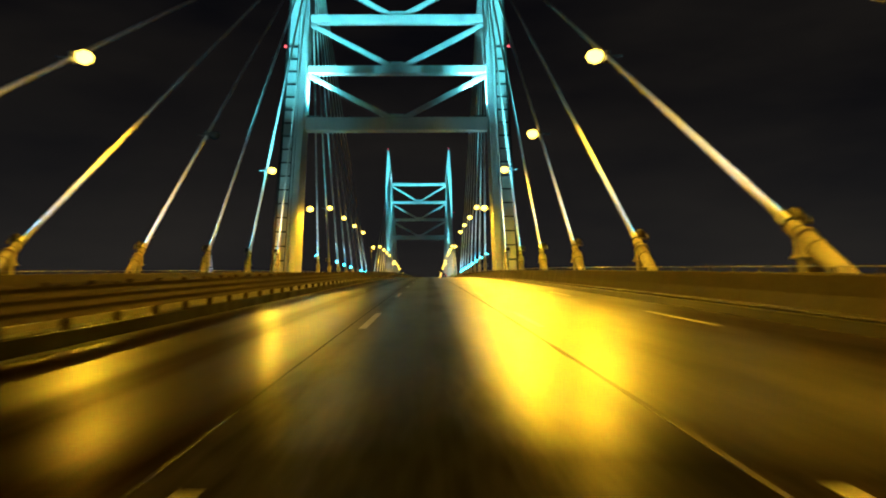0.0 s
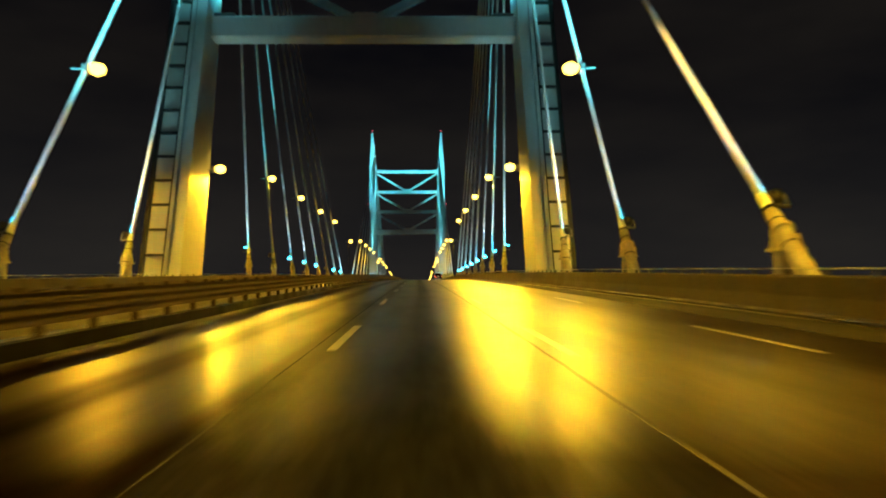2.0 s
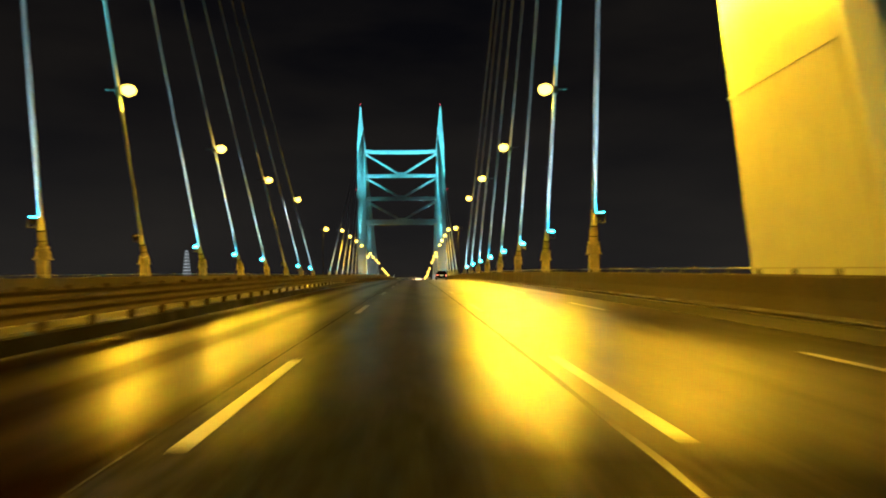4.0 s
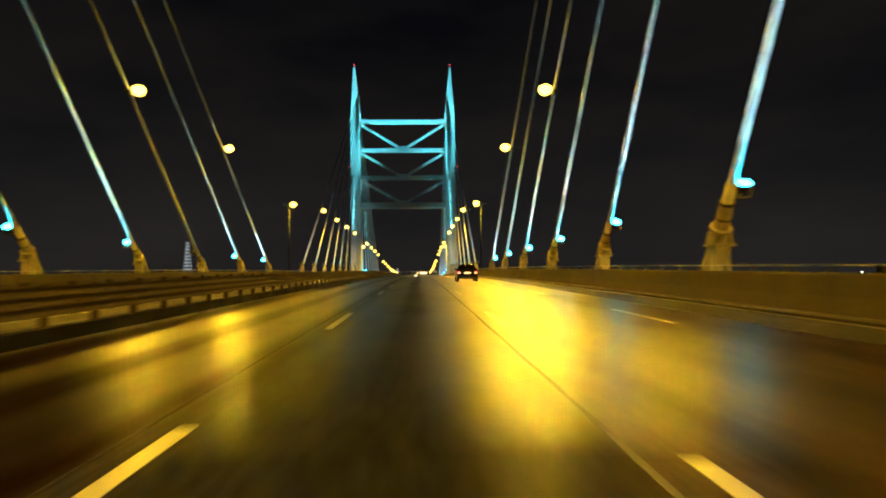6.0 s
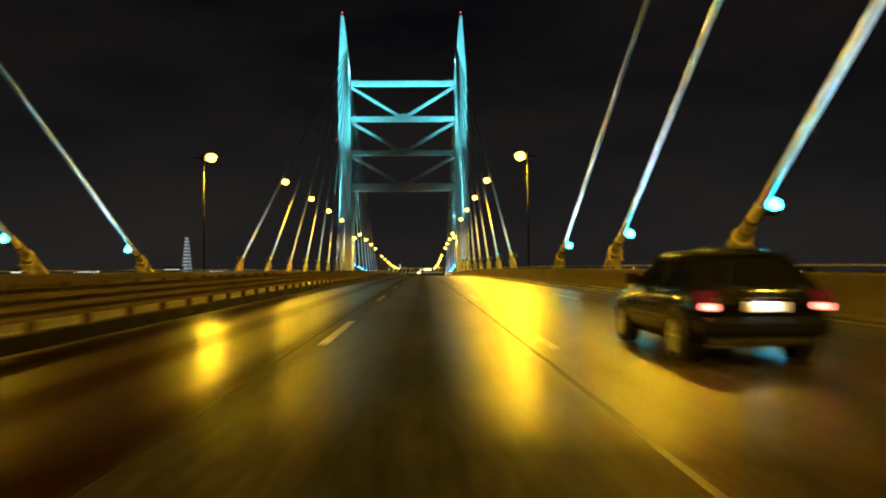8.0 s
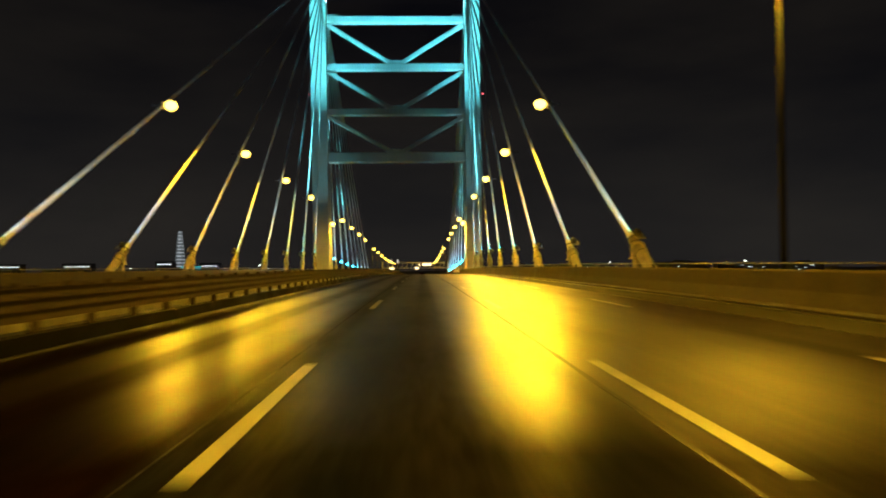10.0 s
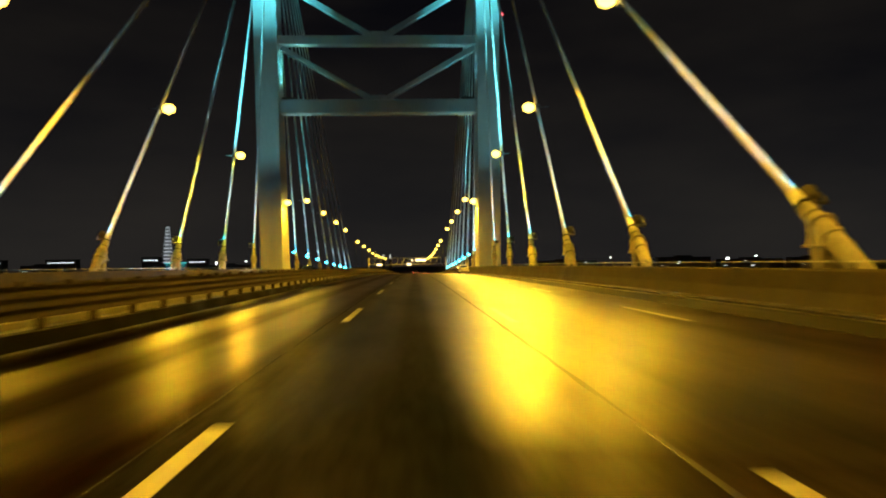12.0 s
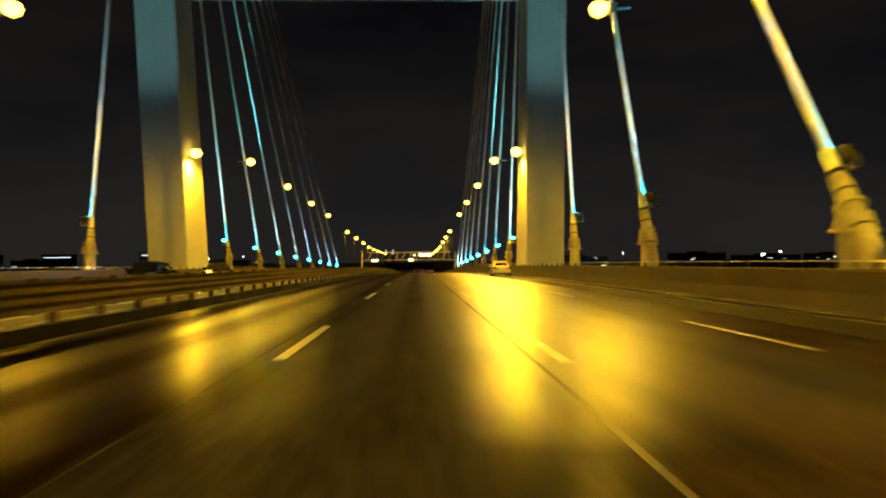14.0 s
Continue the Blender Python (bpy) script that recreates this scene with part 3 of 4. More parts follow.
def put_flood(eye, target, data, arm=0.0):
    """arm: how far from the middle of the bridge a bracket starts that carries the lamp out past the deck's edge."""
    eye, target, lead = Vector(eye), Vector(target), 0.3
    d = (target - eye).normalized()
    m = Matrix.Translation(eye) @ d.to_track_quat("Z", "Y").to_matrix().to_4x4()
    if first_flood[0]:
        ob, first_flood[0] = FLOOD, False
        ob.matrix_basis = m
    else:
        ob = copy_thing(FLOOD, m)
    if arm:
        bm = bmesh.new()
        side = 1 if eye.x > XC else -1
        x0, x1 = sorted((XC + side * arm, eye.x + side * 0.3))
        box(bm, x0, x1, eye.y - 0.15, eye.y + 0.15, eye.z - 0.80, eye.z - 0.45, 0.03)
        tagged(part("lamp_outrigger", bm, GALVANISED), "galvanised steel outrigger beam under a floodlight", "bracket", "outriggers along the deck edge")
    if data:
        spot("flood_beam", look(eye + d * lead, target), data)
    else:
        go_dark(ob, "small unlit LED floodlight on a steel bracket", "dark unlit lens")


def pylon_floods(base_y, main_y, back_y, way):
    z = BEAM_Z[3] + 1.6
    for sd in (-1, 1):
        xi = leg_inner(z)
        # from the edge of the walkway before and behind the leg, aimed at its upper part
        for off, ty, data in ((47.5, main_y(66.0), AWAY_SPOT if way > 0 else PYLON_SPOT), (-46.5, back_y(66.0), PYLON_SPOT if way > 0 else AWAY_SPOT)):
            y = base_y + way * off
            put_flood((XC + sd * 22.6, y, deck(y) + 0.1), (XC + sd * 14.0, ty, 64.0), data, 18.6)
        up = 26
        put_flood((XC + sd * (xi - 1.6), (main_y(z) + back_y(z)) / 2, z), (XC + sd * (xi - 0.2), (main_y(z + up) + back_y(z + up)) / 2, z + up), INNER_SPOT)
        z1 = BEAM_Z[0] + 1.6
        yc = (main_y(z1) + back_y(z1)) / 2
        put_flood((XC + sd * (leg_inner(z1) - 1.6), yc, z1), (XC + sd * (leg_inner(75) + 0.2), (main_y(75) + back_y(75)) / 2, 75), TIP_SPOT)
        # from the walkway, up the lower leg
        for y in (main_y(4) + way * 14, back_y(4) - way * 14):
            put_flood((XC + sd * 18.9, y, deck(y) + 0.5), (XC + sd * 17.0, (main_y(40) + back_y(40)) / 2, 40), LOW_SPOT)


pylon_floods(Y1, main1, back1, 1)
pylon_floods(Y2, main2, back2, -1)


# ---- stay cables ----
def lamp_proto():
    """Road lamp clamped to a cable: the arm reaches along -x, the lens looks down."""
    top = empty("street_lamp", None, "sodium street lamp on a short arm clamped to a stay cable", "street lamp", "street lamps along the bridge")
    bm = bmesh.new()
    tube(bm, (0.0, 0, -0.25), (0.0, 0, 0.25), 0.2, n=12)
    part("clamp", bm, GALVANISED, top)
    bm = bmesh.new()
    tube(bm, (-0.15, 0, 0.02), (-0.30, 0, 0.06), 0.045, n=8)
    tube(bm, (-0.15, 0, 0.02), (0.75, 0, 0.05), 0.045, n=8)
    part("arm", bm, GALVANISED, top)
    bm = bmesh.new()
    prof = ((-0.12, 0.10, 0.06), (-0.27, 0.20, 0.12), (-0.60, 0.24, 0.15), (-0.85, 0.20, 0.11), (-0.95, 0.08, 0.04))
    loft(bm, [[(x, w * math.cos(a), 0.12 + (h if math.sin(a) > 0 else h * 0.3) * math.sin(a)) for a in [2 * math.pi * i / 12 for i in range(12)]] for x, w, h in prof])
    part("lamp_head", bm, GALVANISED, top, "", True)
    bm = bmesh.new()
    prof = ((-0.17, 0.12, 0.08), (-0.27, 0.30, 0.28), (-0.57, 0.36, 0.40), (-0.87, 0.30, 0.28), (-0.97, 0.12, 0.08))
    loft(bm, [[(x, w * math.cos(a), 0.06 + (h * 0.75 if math.sin(a) > 0 else h) * math.sin(a)) for a in [2 * math.pi * i / 12 for i in range(12)]] for x, w, h in prof])
    part("lens", bm, SODIUM_LENS, top, "glowing yellow lens bowl", True)
    for ob in top.children:
        ob.data.transform(Matrix.Scale(1.3, 4))
    return top


LAMP = lamp_proto()
first_lamp = [True]
SODIUM_SPOT = spot_data("sodium_light", SODIUM_WATTS, SODIUM, 173, 0.22, 0.3)


WALL_SPOT = spot_data("sodium_light", SODIUM_WATTS * 1.05, SODIUM, 173, 0.22, 0.3)


def put_lamp(x, y, z, sd, data=SODIUM_SPOT):
    m = pose(x, y, z, 0, 0, 0 if sd > 0 else 180)
    if first_lamp[0]:
        ob, first_lamp[0] = LAMP, False
        ob.matrix_basis = m
    else:
        ob = copy_thing(LAMP, m)
    if not data:
        go_dark(ob, "failed unlit street lamp clamped to a stay cable", "dark unlit lens bowl")
        return
    spot("sodium_light", pose(x - sd * 0.75, y, z - 0.75, 0, 8 * sd, 0), data)


LAMP_H = 14.8
MAIN_ANCHOR = [66.5 + 0.5 * k for k in range(8)]
SIDE_ANCHOR = [61.5 + 0.6 * k for k in range(8)]
# anchors whose lamp or floodlight has failed
DEAD_LAMPS = {(57, -1)}
DEAD_FLOODS = {(171, -1), (241, -1)}


def stay_cable(base_y, k, sd, main_y, back_y, way, toward):
    """toward: the side of the anchor that faces the pylon along y."""
    zt = (MAIN_ANCHOR if toward == -way else SIDE_ANCHOR)[k]
    r = Vector((CABLE_C + sd * CABLE_X, base_y, deck(base_y) + 1.1))
    t = Vector((XC + sd * ((leg_inner(zt) + leg_outer(zt)) / 2 - 1.2), (main_y(zt) + back_y(zt)) / 2, zt))
    d = (t - r).normalized()
    b = r - d * (1.3 / d.z)
    org = Matrix.Translation(b)
    top = empty("stay_cable", org, "white sheathed stay cable in a painted steel guide pipe", "stay cable", "stay cables of the bridge")

    def at(h):
        return d * (h / d.z)
    def up(u):
        """u metres along the pipe from just above the walkway."""
        return at(1.48) + d * u
    bm = bmesh.new()
    tube(bm, up(1.5), t - b, 0.15, 0.15, 12)
    part("cable", bm, SHEATH, top, "", True)
    q = d.to_track_quat("Z", "Y")

    def sleeve(name, prof, material, label=""):
        bm = bmesh.new()
        loft(bm, [[c + q @ Vector((rad * math.cos(2 * math.pi * i / 18), rad * math.sin(2 * math.pi * i / 18), 0)) for i in range(18)] for c, rad in prof])
        ob = part(name, bm, material, top, label)
        return ob
    sleeve("guide_pipe", ((at(-0.1), 0.31), (up(1.45), 0.30)), PIPE_PAINT, "painted steel guide pipe")
    sleeve("flange", ((up(1.453), 0.40), (up(1.54), 0.40)), PIPE_PAINT)
    sleeve("upper_pipe", ((up(1.543), 0.27), (up(2.15), 0.26), (up(2.38), 0.25), (up(2.5), 0.22)), PIPE_PAINT)
    sleeve("collar", ((up(2.503), 0.27), (up(2.60), 0.27)), DARK_STEEL, "dark clamp collar")
    sleeve("cap", ((up(2.603), 0.20), (up(3.3), 0.185), (up(3.36), 0.165)), SHEATH)
    for u in (0.75, 1.9):
        rad = 0.312 if u < 1 else 0.272
        sleeve("band", ((up(u), rad), (up(u + 0.07), rad)), DARK_STEEL)
    # box post and cheek plates that carry the pipe's upper end
    head = up(1.25)
    bm = bmesh.new()
    y0, y1 = head.y - 0.30, head.y + 0.30
    loft(bm, [[(head.x - w, y0 - e, z), (head.x + w, y0 - e, z), (head.x + w, y1 + e, z), (head.x - w, y1 + e, z)] for w, e, z in ((0.34, 0.08, 0.0), (0.29, 0.0, 0.25), (0.27, 0.0, head.z - 0.46))])
    part("support_post", bm, PIPE_PAINT, top, "upright box post under the pipe")
    bm = bmesh.new()
    box(bm, head.x - 0.44, head.x + 0.44, head.y - 0.44, head.y + 0.44, head.z - 0.457, head.z - 0.37, 0.02)
    part("saddle_plate", bm, PIPE_PAINT, top)
    for x in (head.x - 0.35, head.x + 0.35):
        bm = bmesh.new()
        loft(bm, [[(x - 0.03, head.y - e, z), (x + 0.03, head.y - e, z), (x + 0.03, head.y + e, z), (x - 0.03, head.y + e, z)] for e, z in ((0.36, head.z - 0.368), (0.12, head.z + 0.10))])
        part("cheek_plate", bm, PIPE_PAINT, top)
    bm = bmesh.new()
    box(bm, -0.62, 0.62, -0.75, 0.75, -0.1, 0.55, 0.06)
    part("anchor_block", bm, CONCRETE, top, "concrete anchor block")
    # floodlight on the pylon side, aimed up the cable
    fresh = (round(base_y), sd) not in DEAD_FLOODS
    e = b + up(3.3) + Vector((sd * 0.36, -0.14, 0.0))
    put_flood(e, b + up(3.3) + d * 65, CABLE_SPOT if fresh else None)
    bm = bmesh.new()
    tube(bm, up(2.56), e - b - d * 0.42, 0.05, n=8)
    part("lamp_stay", bm, GALVANISED, top)
    if k % 2:
        p = b + at(LAMP_H + deck(base_y) - b.z)
        put_lamp(p.x, p.y, p.z, sd, SODIUM_SPOT if (round(base_y), sd) not in DEAD_LAMPS else None)


SIDE_STEP = 17.8
for py, way, my, by, main_0, main_step, side_0 in ((Y1, 1, main1, back1, 23.3, 17.5, 19.2), (Y2, -1, main2, back2, 20.75, 17.35, 18.6)):
    for k in range(8):
        for sd in (-1, 1):
            stay_cable(py + way * (main_0 + main_step * k), k, sd, my, by, way, -way)
            stay_cable(py - way * (side_0 + SIDE_STEP * k), k, sd, my, by, way, way)


# ---- lamps on the pylons and on poles ----
def lamp_pole(x, y, sd, high=LAMP_H):
    top = empty("lamp_post", on_deck(x, y), "slim tapered steel lamp post at the bridge edge", "lamp post", "lamp posts")
    bm = bmesh.new()
    tube(bm, (0, 0, -0.3), (0, 0, high + 0.1), 0.12, 0.06, 10)
    part("post", bm, POST_PAINT, top, "", True)
    bm = bmesh.new()
    box(bm, -0.22, 0.22, -0.22, 0.22, 0.0, 0.05)
    part("base_plate", bm, GALVANISED, top)
    put_lamp(x, y, deck(y) + high, sd)


for sd in (-1, 1):
    for y, py, top, inv in ((Y1 + 2.2, Y1, pylon1, inv1), (Y2 + 0.2, Y2, pylon2, inv2)):
        z = deck(py) + 11.9
        put_lamp(XC + sd * (15.65 if py == Y1 else 16.0), y, z, sd, WALL_SPOT)
        bm = bmesh.new()
        tube(bm, (XC + sd * 15.6, y, z), (XC + sd * 16.3, y - (2.0 if py == Y1 else -2.0), z - 0.4), 0.06, n=8)
        bmesh.ops.transform(bm, matrix=inv, verts=bm.verts[:])
        part("lamp_bracket", bm, GALVANISED, top)
    lamp_pole(XC + sd * 16.2, 289.9, sd, 12.3)
    for i in range(9):
        lamp_pole(XC + sd * 15.8, 600 + i * 33, sd, 12.4)


# ---- parapets ----
PANEL = 8.0


def panel_run(y0, y1):
    n = int((y1 - y0) / PANEL)
    return [y0 + PANEL * i for i in range(n)]


def parapet(name, x, sd, label):
    """A low concrete wall with a steel handrail on short posts. sd: +1 when the road lies at smaller x."""
    top = empty(name, None, label, "parapet", kind="structure")
    bm = bmesh.new()
    prof = [(0.0, -0.2), (0.0, 0.08), (0.12, 0.46), (0.20, 0.93), (0.23, 0.99), (0.37, 0.99), (0.40, 0.95), (0.40, -0.2)]
    loft(bm, [[(sd * a, y, b) for a, b in prof] for y in (0.01, PANEL - 0.01)])
    wall = part("wall_panel", bm, CONCRETE, top)
    bm = bmesh.new()
    beam(bm, (sd * 0.30, 0, 1.15), (sd * 0.30, PANEL, 1.15), 0.09, 0.035)
    rail = part("handrail", bm, BRIGHT_RAIL, top)
    bm = bmesh.new()
    loft(bm, [[(sd * 0.30 + a, b, z) for a, b in ((-c, -0.05), (c, -0.05), (c, 0.05), (-c, 0.05))] for z, c in ((0.99, 0.07), (1.02, 0.045), (1.13, 0.035))])
    post = part("rail_post", bm, DARK_STEEL, top)
    bm = bmesh.new()
    loft(bm, [[(-sd * 0.42, y, -0.1), (-sd * 0.42, y, 0.05), (-sd * 0.40, y, 0.07), (-sd * 0.003, y, 0.09), (-sd * 0.003, y, -0.1)] for y in (0.006, 3.994)])
    kerb = part("kerb_stone", bm, KERB, top)
    for i, y in enumerate(panel_run(-24, 640)):
        m = pose(x, y, deck(y), slope_deg(y + 4))
        for ob in (wall, rail):
            if i == 0:
                ob.matrix_basis = m
            else:
                share(ob.name.split(".")[0], ob.data, top, m)
        for j in range(4):
            yy = y + 2 * j + 1
            m = on_deck(x, yy)
            if i == 0 and j == 0:
                post.matrix_basis = m
            else:
                share("rail_post", post.data, top, m)
        for j in range(2):
            yy = y + 4 * j
            m = pose(x, yy, deck(yy), slope_deg(yy + 2))
            if i == 0 and j == 0:
                kerb.matrix_basis = m
            else:
                share("kerb_stone", kerb.data, top, m)
    # walkway strip under the cables
    ob = strip("walkway", x + sd * 0.42, x + sd * 4.6, 0.16, ROAD0, 900, 5, CONCRETE, 0.8)
    ob.parent = top


parapet("parapet_right", RIGHT_WALL, 1, "low concrete parapet with steel handrail along the roadway edge")
parapet("parapet_left", LEFT_WALL, -1, "low concrete parapet with steel handrail beyond the oncoming lanes")


# ---- median guardrails ----
def guardrail(x, sd, kerb):
    """sd: +1 when the beam's face looks to larger x; kerb: what its footing is made of."""
    top = empty("guardrail", None, "grimy steel median guardrail with ribbed beam on posts", "guardrail", "median guardrails")
    bm = bmesh.new()
    prof = []
    for i in range(25):
        z = 0.445 + 0.50 * i / 24
        prof.append((0.032 * math.cos(6 * math.pi * i / 24), z))
    outer = [(sd * (0.10 + a), b) for a, b in prof]
    inner = [(sd * (0.095 + a - 0.012), b) for a, b in prof][::-1]
    loft(bm, [[(a, y, b) for a, b in outer + inner] for y in (0.0, PANEL)])
    rail = part("rail_beam", bm, RAIL_DIRTY, top)
    bm = bmesh.new()
    loft(bm, [[(a, b, z) for a, b in ((-0.06, -0.07), (0.05, -0.07), (0.05, 0.07), (-0.06, 0.07))] for z in (-0.1, 0.97)])
    post = part("post", bm, RAIL_DIRTY, top)
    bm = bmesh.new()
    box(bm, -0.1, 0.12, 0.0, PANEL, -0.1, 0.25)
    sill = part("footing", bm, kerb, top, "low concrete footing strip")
    for i, y in enumerate(panel_run(-24, 640)):
        m = pose(x, y, deck(y), slope_deg(y + 4))
        for ob in (rail, sill):
            if i == 0:
                ob.matrix_basis = m
            else:
                share(ob.name.split(".")[0], ob.data, top, m)
        for j in range(4):
            m = on_deck(x, y + 2 * j + 1)
            if i == 0 and j == 0:
                post.matrix_basis = m
            else:
                share("post", post.data, top, m)


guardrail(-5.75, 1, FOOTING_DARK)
guardrail(-7.05, -1, MEDIAN_STONE)

# pale paving between the two guardrails
ob = tagged(strip("median_strip", -6.93, -5.87, 0.13, ROAD0, 700, 5, MEDIAN_STONE, 0.2), "pale concrete strip between the two guardrails", "median strip", kind="structure")


# ---- cars ----
def wheel_part(x, y, parent, r=0.31, w=0.2, out=1):
    bm = bmesh.new()
    seg = 24
    prof = ((-w / 2, r * 0.66), (-w / 2, r * 0.93), (-w * 0.36, r), (w * 0.36, r), (w / 2, r * 0.93), (w / 2, r * 0.66))
    rings = []
    for i in range(seg):
        a = 2 * math.pi * i / seg
        rings.append([(x + p, y + q * math.cos(a), r + q * math.sin(a)) for p, q in prof])
    rings.append(rings[0])
    loft(bm, rings, False)
    bmesh.ops.remove_doubles(bm, verts=bm.verts[:], dist=1e-5)
    wh = part("wheel", bm, TYRE, parent, "black rubber tyre", True)
    bm = bmesh.new()
    xo = x + out * w * 0.47
    tube(bm, (x - out * w * 0.3, y, r), (x - out * w * 0.2, y, r), r * 0.66, n=20)
    tube(bm, (xo - out * 0.03, y, r), (xo, y, r), r * 0.16, n=12)
    for i in range(6):
        a = 2 * math.pi * i / 6
        c, s = math.cos(a), math.sin(a)
        beam(bm, (xo - out * 0.02, y + c * r * 0.12, r + s * r * 0.12), (xo - out * 0.03, y + c * r * 0.64, r + s * r * 0.64), r * 0.16, r * 0.1)
    seg = 20
    rings = []
    for i in range(seg + 1):
        a = 2 * math.pi * i / seg
        rings.append([(xo - out * p, y + q * math.cos(a), r + q * math.sin(a)) for p, q in ((0.0, r * 0.60), (0.0, r * 0.67), (0.05, r * 0.67), (0.05, r * 0.60))])
    loft(bm, rings, False)
    part("rim", bm, ALLOY, wh, "alloy rim with six spokes")


def car(m, label, paint, length=4.12, width=1.70, height=1.43, lights="tail", sedan=False):
    """A hatchback or sedan; the nose looks along +y, the wheels stand at z = 0."""
    top = empty("car", m, label, "car")
    L, W, H = length, width, height

    def section(y, z0, z1, w, tuck):
        """Rounded outline of the lower body across the car."""
        h = w / 2
        half = [(0.80, z0), (0.94, z0 + 0.05), (0.985, z0 + 0.16), (1.0, z0 + 0.34), (0.995, z1 - 0.26), (0.975, z1 - 0.14), (tuck + 0.015, z1 - 0.05), (tuck - 0.06, z1 - 0.012), (tuck - 0.3, z1 + 0.008)]
        return [(h * a, y, z) for a, z in half] + [(-h * a, y, z) for a, z in half[::-1]]
    bm = bmesh.new()
    boot = 0.97 if sedan else 0.95
    loft(bm, [section(-0.02, 0.40, 0.84, W * 0.80, 0.90), section(0.02, 0.33, 0.90, W * 0.89, 0.90), section(0.12, 0.28, boot, W * 0.95, 0.90), section(0.32, 0.23, boot + 0.01, W * 0.985, 0.90), section(0.7, 0.2, boot + 0.005, W, 0.905), section(1.4, 0.19, 0.94, W, 0.915), section(2.6, 0.19, 0.925, W, 0.915), section(L - 1.05, 0.2, 0.91, W, 0.90), section(L - 0.5, 0.22, 0.82, W * 0.975, 0.88), section(L - 0.16, 0.26, 0.72, W * 0.90, 0.86), section(L, 0.36, 0.64, W * 0.74, 0.86)])
    body = part("body", bm, paint, top, "", True)
    # cabin: painted shell with glass panes laid on it
    yr0, yr1 = (0.62, 1.12) if sedan else (0.16, 0.80)
    yf0, yf1 = L - 1.08, L - 1.90
    zb = 0.90

    def cab(z, yb, yf, w, c=0.16):
        h = w / 2
        return [(-h + c, yb, z), (h - c, yb, z), (h, yb + c, z), (h, yf - c, z), (h - c, yf, z), (-h + c, yf, z), (-h, yf - c, z), (-h, yb + c, z)]
    low, high = cab(zb, yr0, yf0, W * 0.90), cab(H - 0.15, yr1 - 0.08, yf1 + 0.08, W * 0.69)
    bm = bmesh.new()
    loft(bm, [low, high, cab(H - 0.07, yr1 + 0.06, yf1 - 0.08, W * 0.62)])
    part("cabin", bm, paint, top)

    def pane(name, i, j, u0, u1, v0, v1):
        """A glass pane laid on the cabin's side between two of its corners."""
        bm = bmesh.new()
        a0, a1, b0, b1 = (Vector(p) for p in (low[i], low[j], high[i], high[j]))
        n = (a1 - a0).cross(b0 - a0).normalized()
        ring = []
        for u, v in ((u0, v0), (u1, v0), (u1, v1), (u0, v1)):
            ring.append(a0.lerp(a1, u).lerp(b0.lerp(b1, u), v))
        loft(bm, [[p + n * o for p in ring] for o in (-0.004, 0.006)])
        part(name, bm, TINTED, top, "dark tinted glass")
    pane("rear_window", 0, 1, -0.02, 1.02, 0.10, 0.93)
    pane("windscreen", 4, 5, -0.02, 1.02, 0.06, 0.95)
    for i, j in ((2, 3), (6, 7)):
        for u0, u1 in ((0.02, 0.20), (0.235, 0.56), (0.60, 0.97)) if i == 2 else ((0.03, 0.40), (0.44, 0.765), (0.80, 0.98)):
            pane("side_window", i, j, u0, u1, 0.06, 0.93)
    bm = bmesh.new()
    loft(bm, [cab(H - 0.10, yr1 - 0.10, yf1 + 0.05, W * 0.695), cab(H - 0.055, yr1 - 0.05, yf1 - 0.03, W * 0.65), cab(H - 0.018, yr1 + 0.16, yf1 - 0.22, W * 0.54), cab(H, yr1 + 0.45, yf1 - 0.45, W * 0.36)])
    part("roof", bm, paint, top, "", True)
    for sd in (-1, 1):
        for (ya, yb, wd) in ((yr0 + 0.12, yr1 + 0.06, 0.16), (yf0 - 0.12, yf1 - 0.04, 0.07), ((yr0 + yf0) / 2 - 0.05, (yr1 + yf1) / 2 - 0.05, 0.08)):
            bm = bmesh.new()
            beam(bm, (sd * (W * 0.447 - 0.005), ya, zb - 0.03), (sd * (W * 0.343), yb, H - 0.11), 0.05, wd)
            part("pillar", bm, paint, top)
        bm = bmesh.new()
        my = L - 1.55
        loft(bm, [[(sd * x, y, z) for y, z in ((my - 0.05 * f, 0.93 - 0.0 * f), (my + 0.1 * f, 0.93), (my + 0.08 * f, 0.93 + 0.17 * f), (my - 0.06 * f, 0.93 + 0.16 * f))] for x, f in ((W * 0.44, 0.5), (W * 0.5, 1), (W * 0.58, 0.9))])
        part("door_mirror", bm, paint, top)
        bm = bmesh.new()
        box(bm, sd * (W / 2 + 0.005) - 0.018, sd * (W / 2 + 0.005) + 0.018, 0.9, L - 1.0, 0.46, 0.54, 0.01)
        part("rubbing_strip", bm, BLACK_PLASTIC, top)
        for y in (L / 2 - 0.05, L / 2 + 0.95 - 0.75):
            bm = bmesh.new()
            box(bm, sd * (W * 0.488) - 0.02, sd * (W * 0.488) + 0.02, y - 0.95, y - 0.78, 0.78, 0.815, 0.008)
            part("door_handle", bm, paint, top)
        # lamps
        bm = bmesh.new()
        xa, xb = sorted((sd * W * 0.335, sd * W * 0.465))
        box(bm, xa, xb, -0.035, 0.20, 0.655, 0.90, 0.035)
        tl = part("tail_lamp", bm, TAIL_LENS if lights == "tail" else TAIL_OFF, top, "red glowing tail lamp" if lights == "tail" else "")
        if lights == "tail":
            bm = bmesh.new()
            box(bm, xa + 0.02, xb - 0.02, -0.05, 0.0, 0.67, 0.745, 0.008)
            part("lamp_bulb", bm, TAIL_HOT, tl, "bright lower half of the lamp")
        bm = bmesh.new()
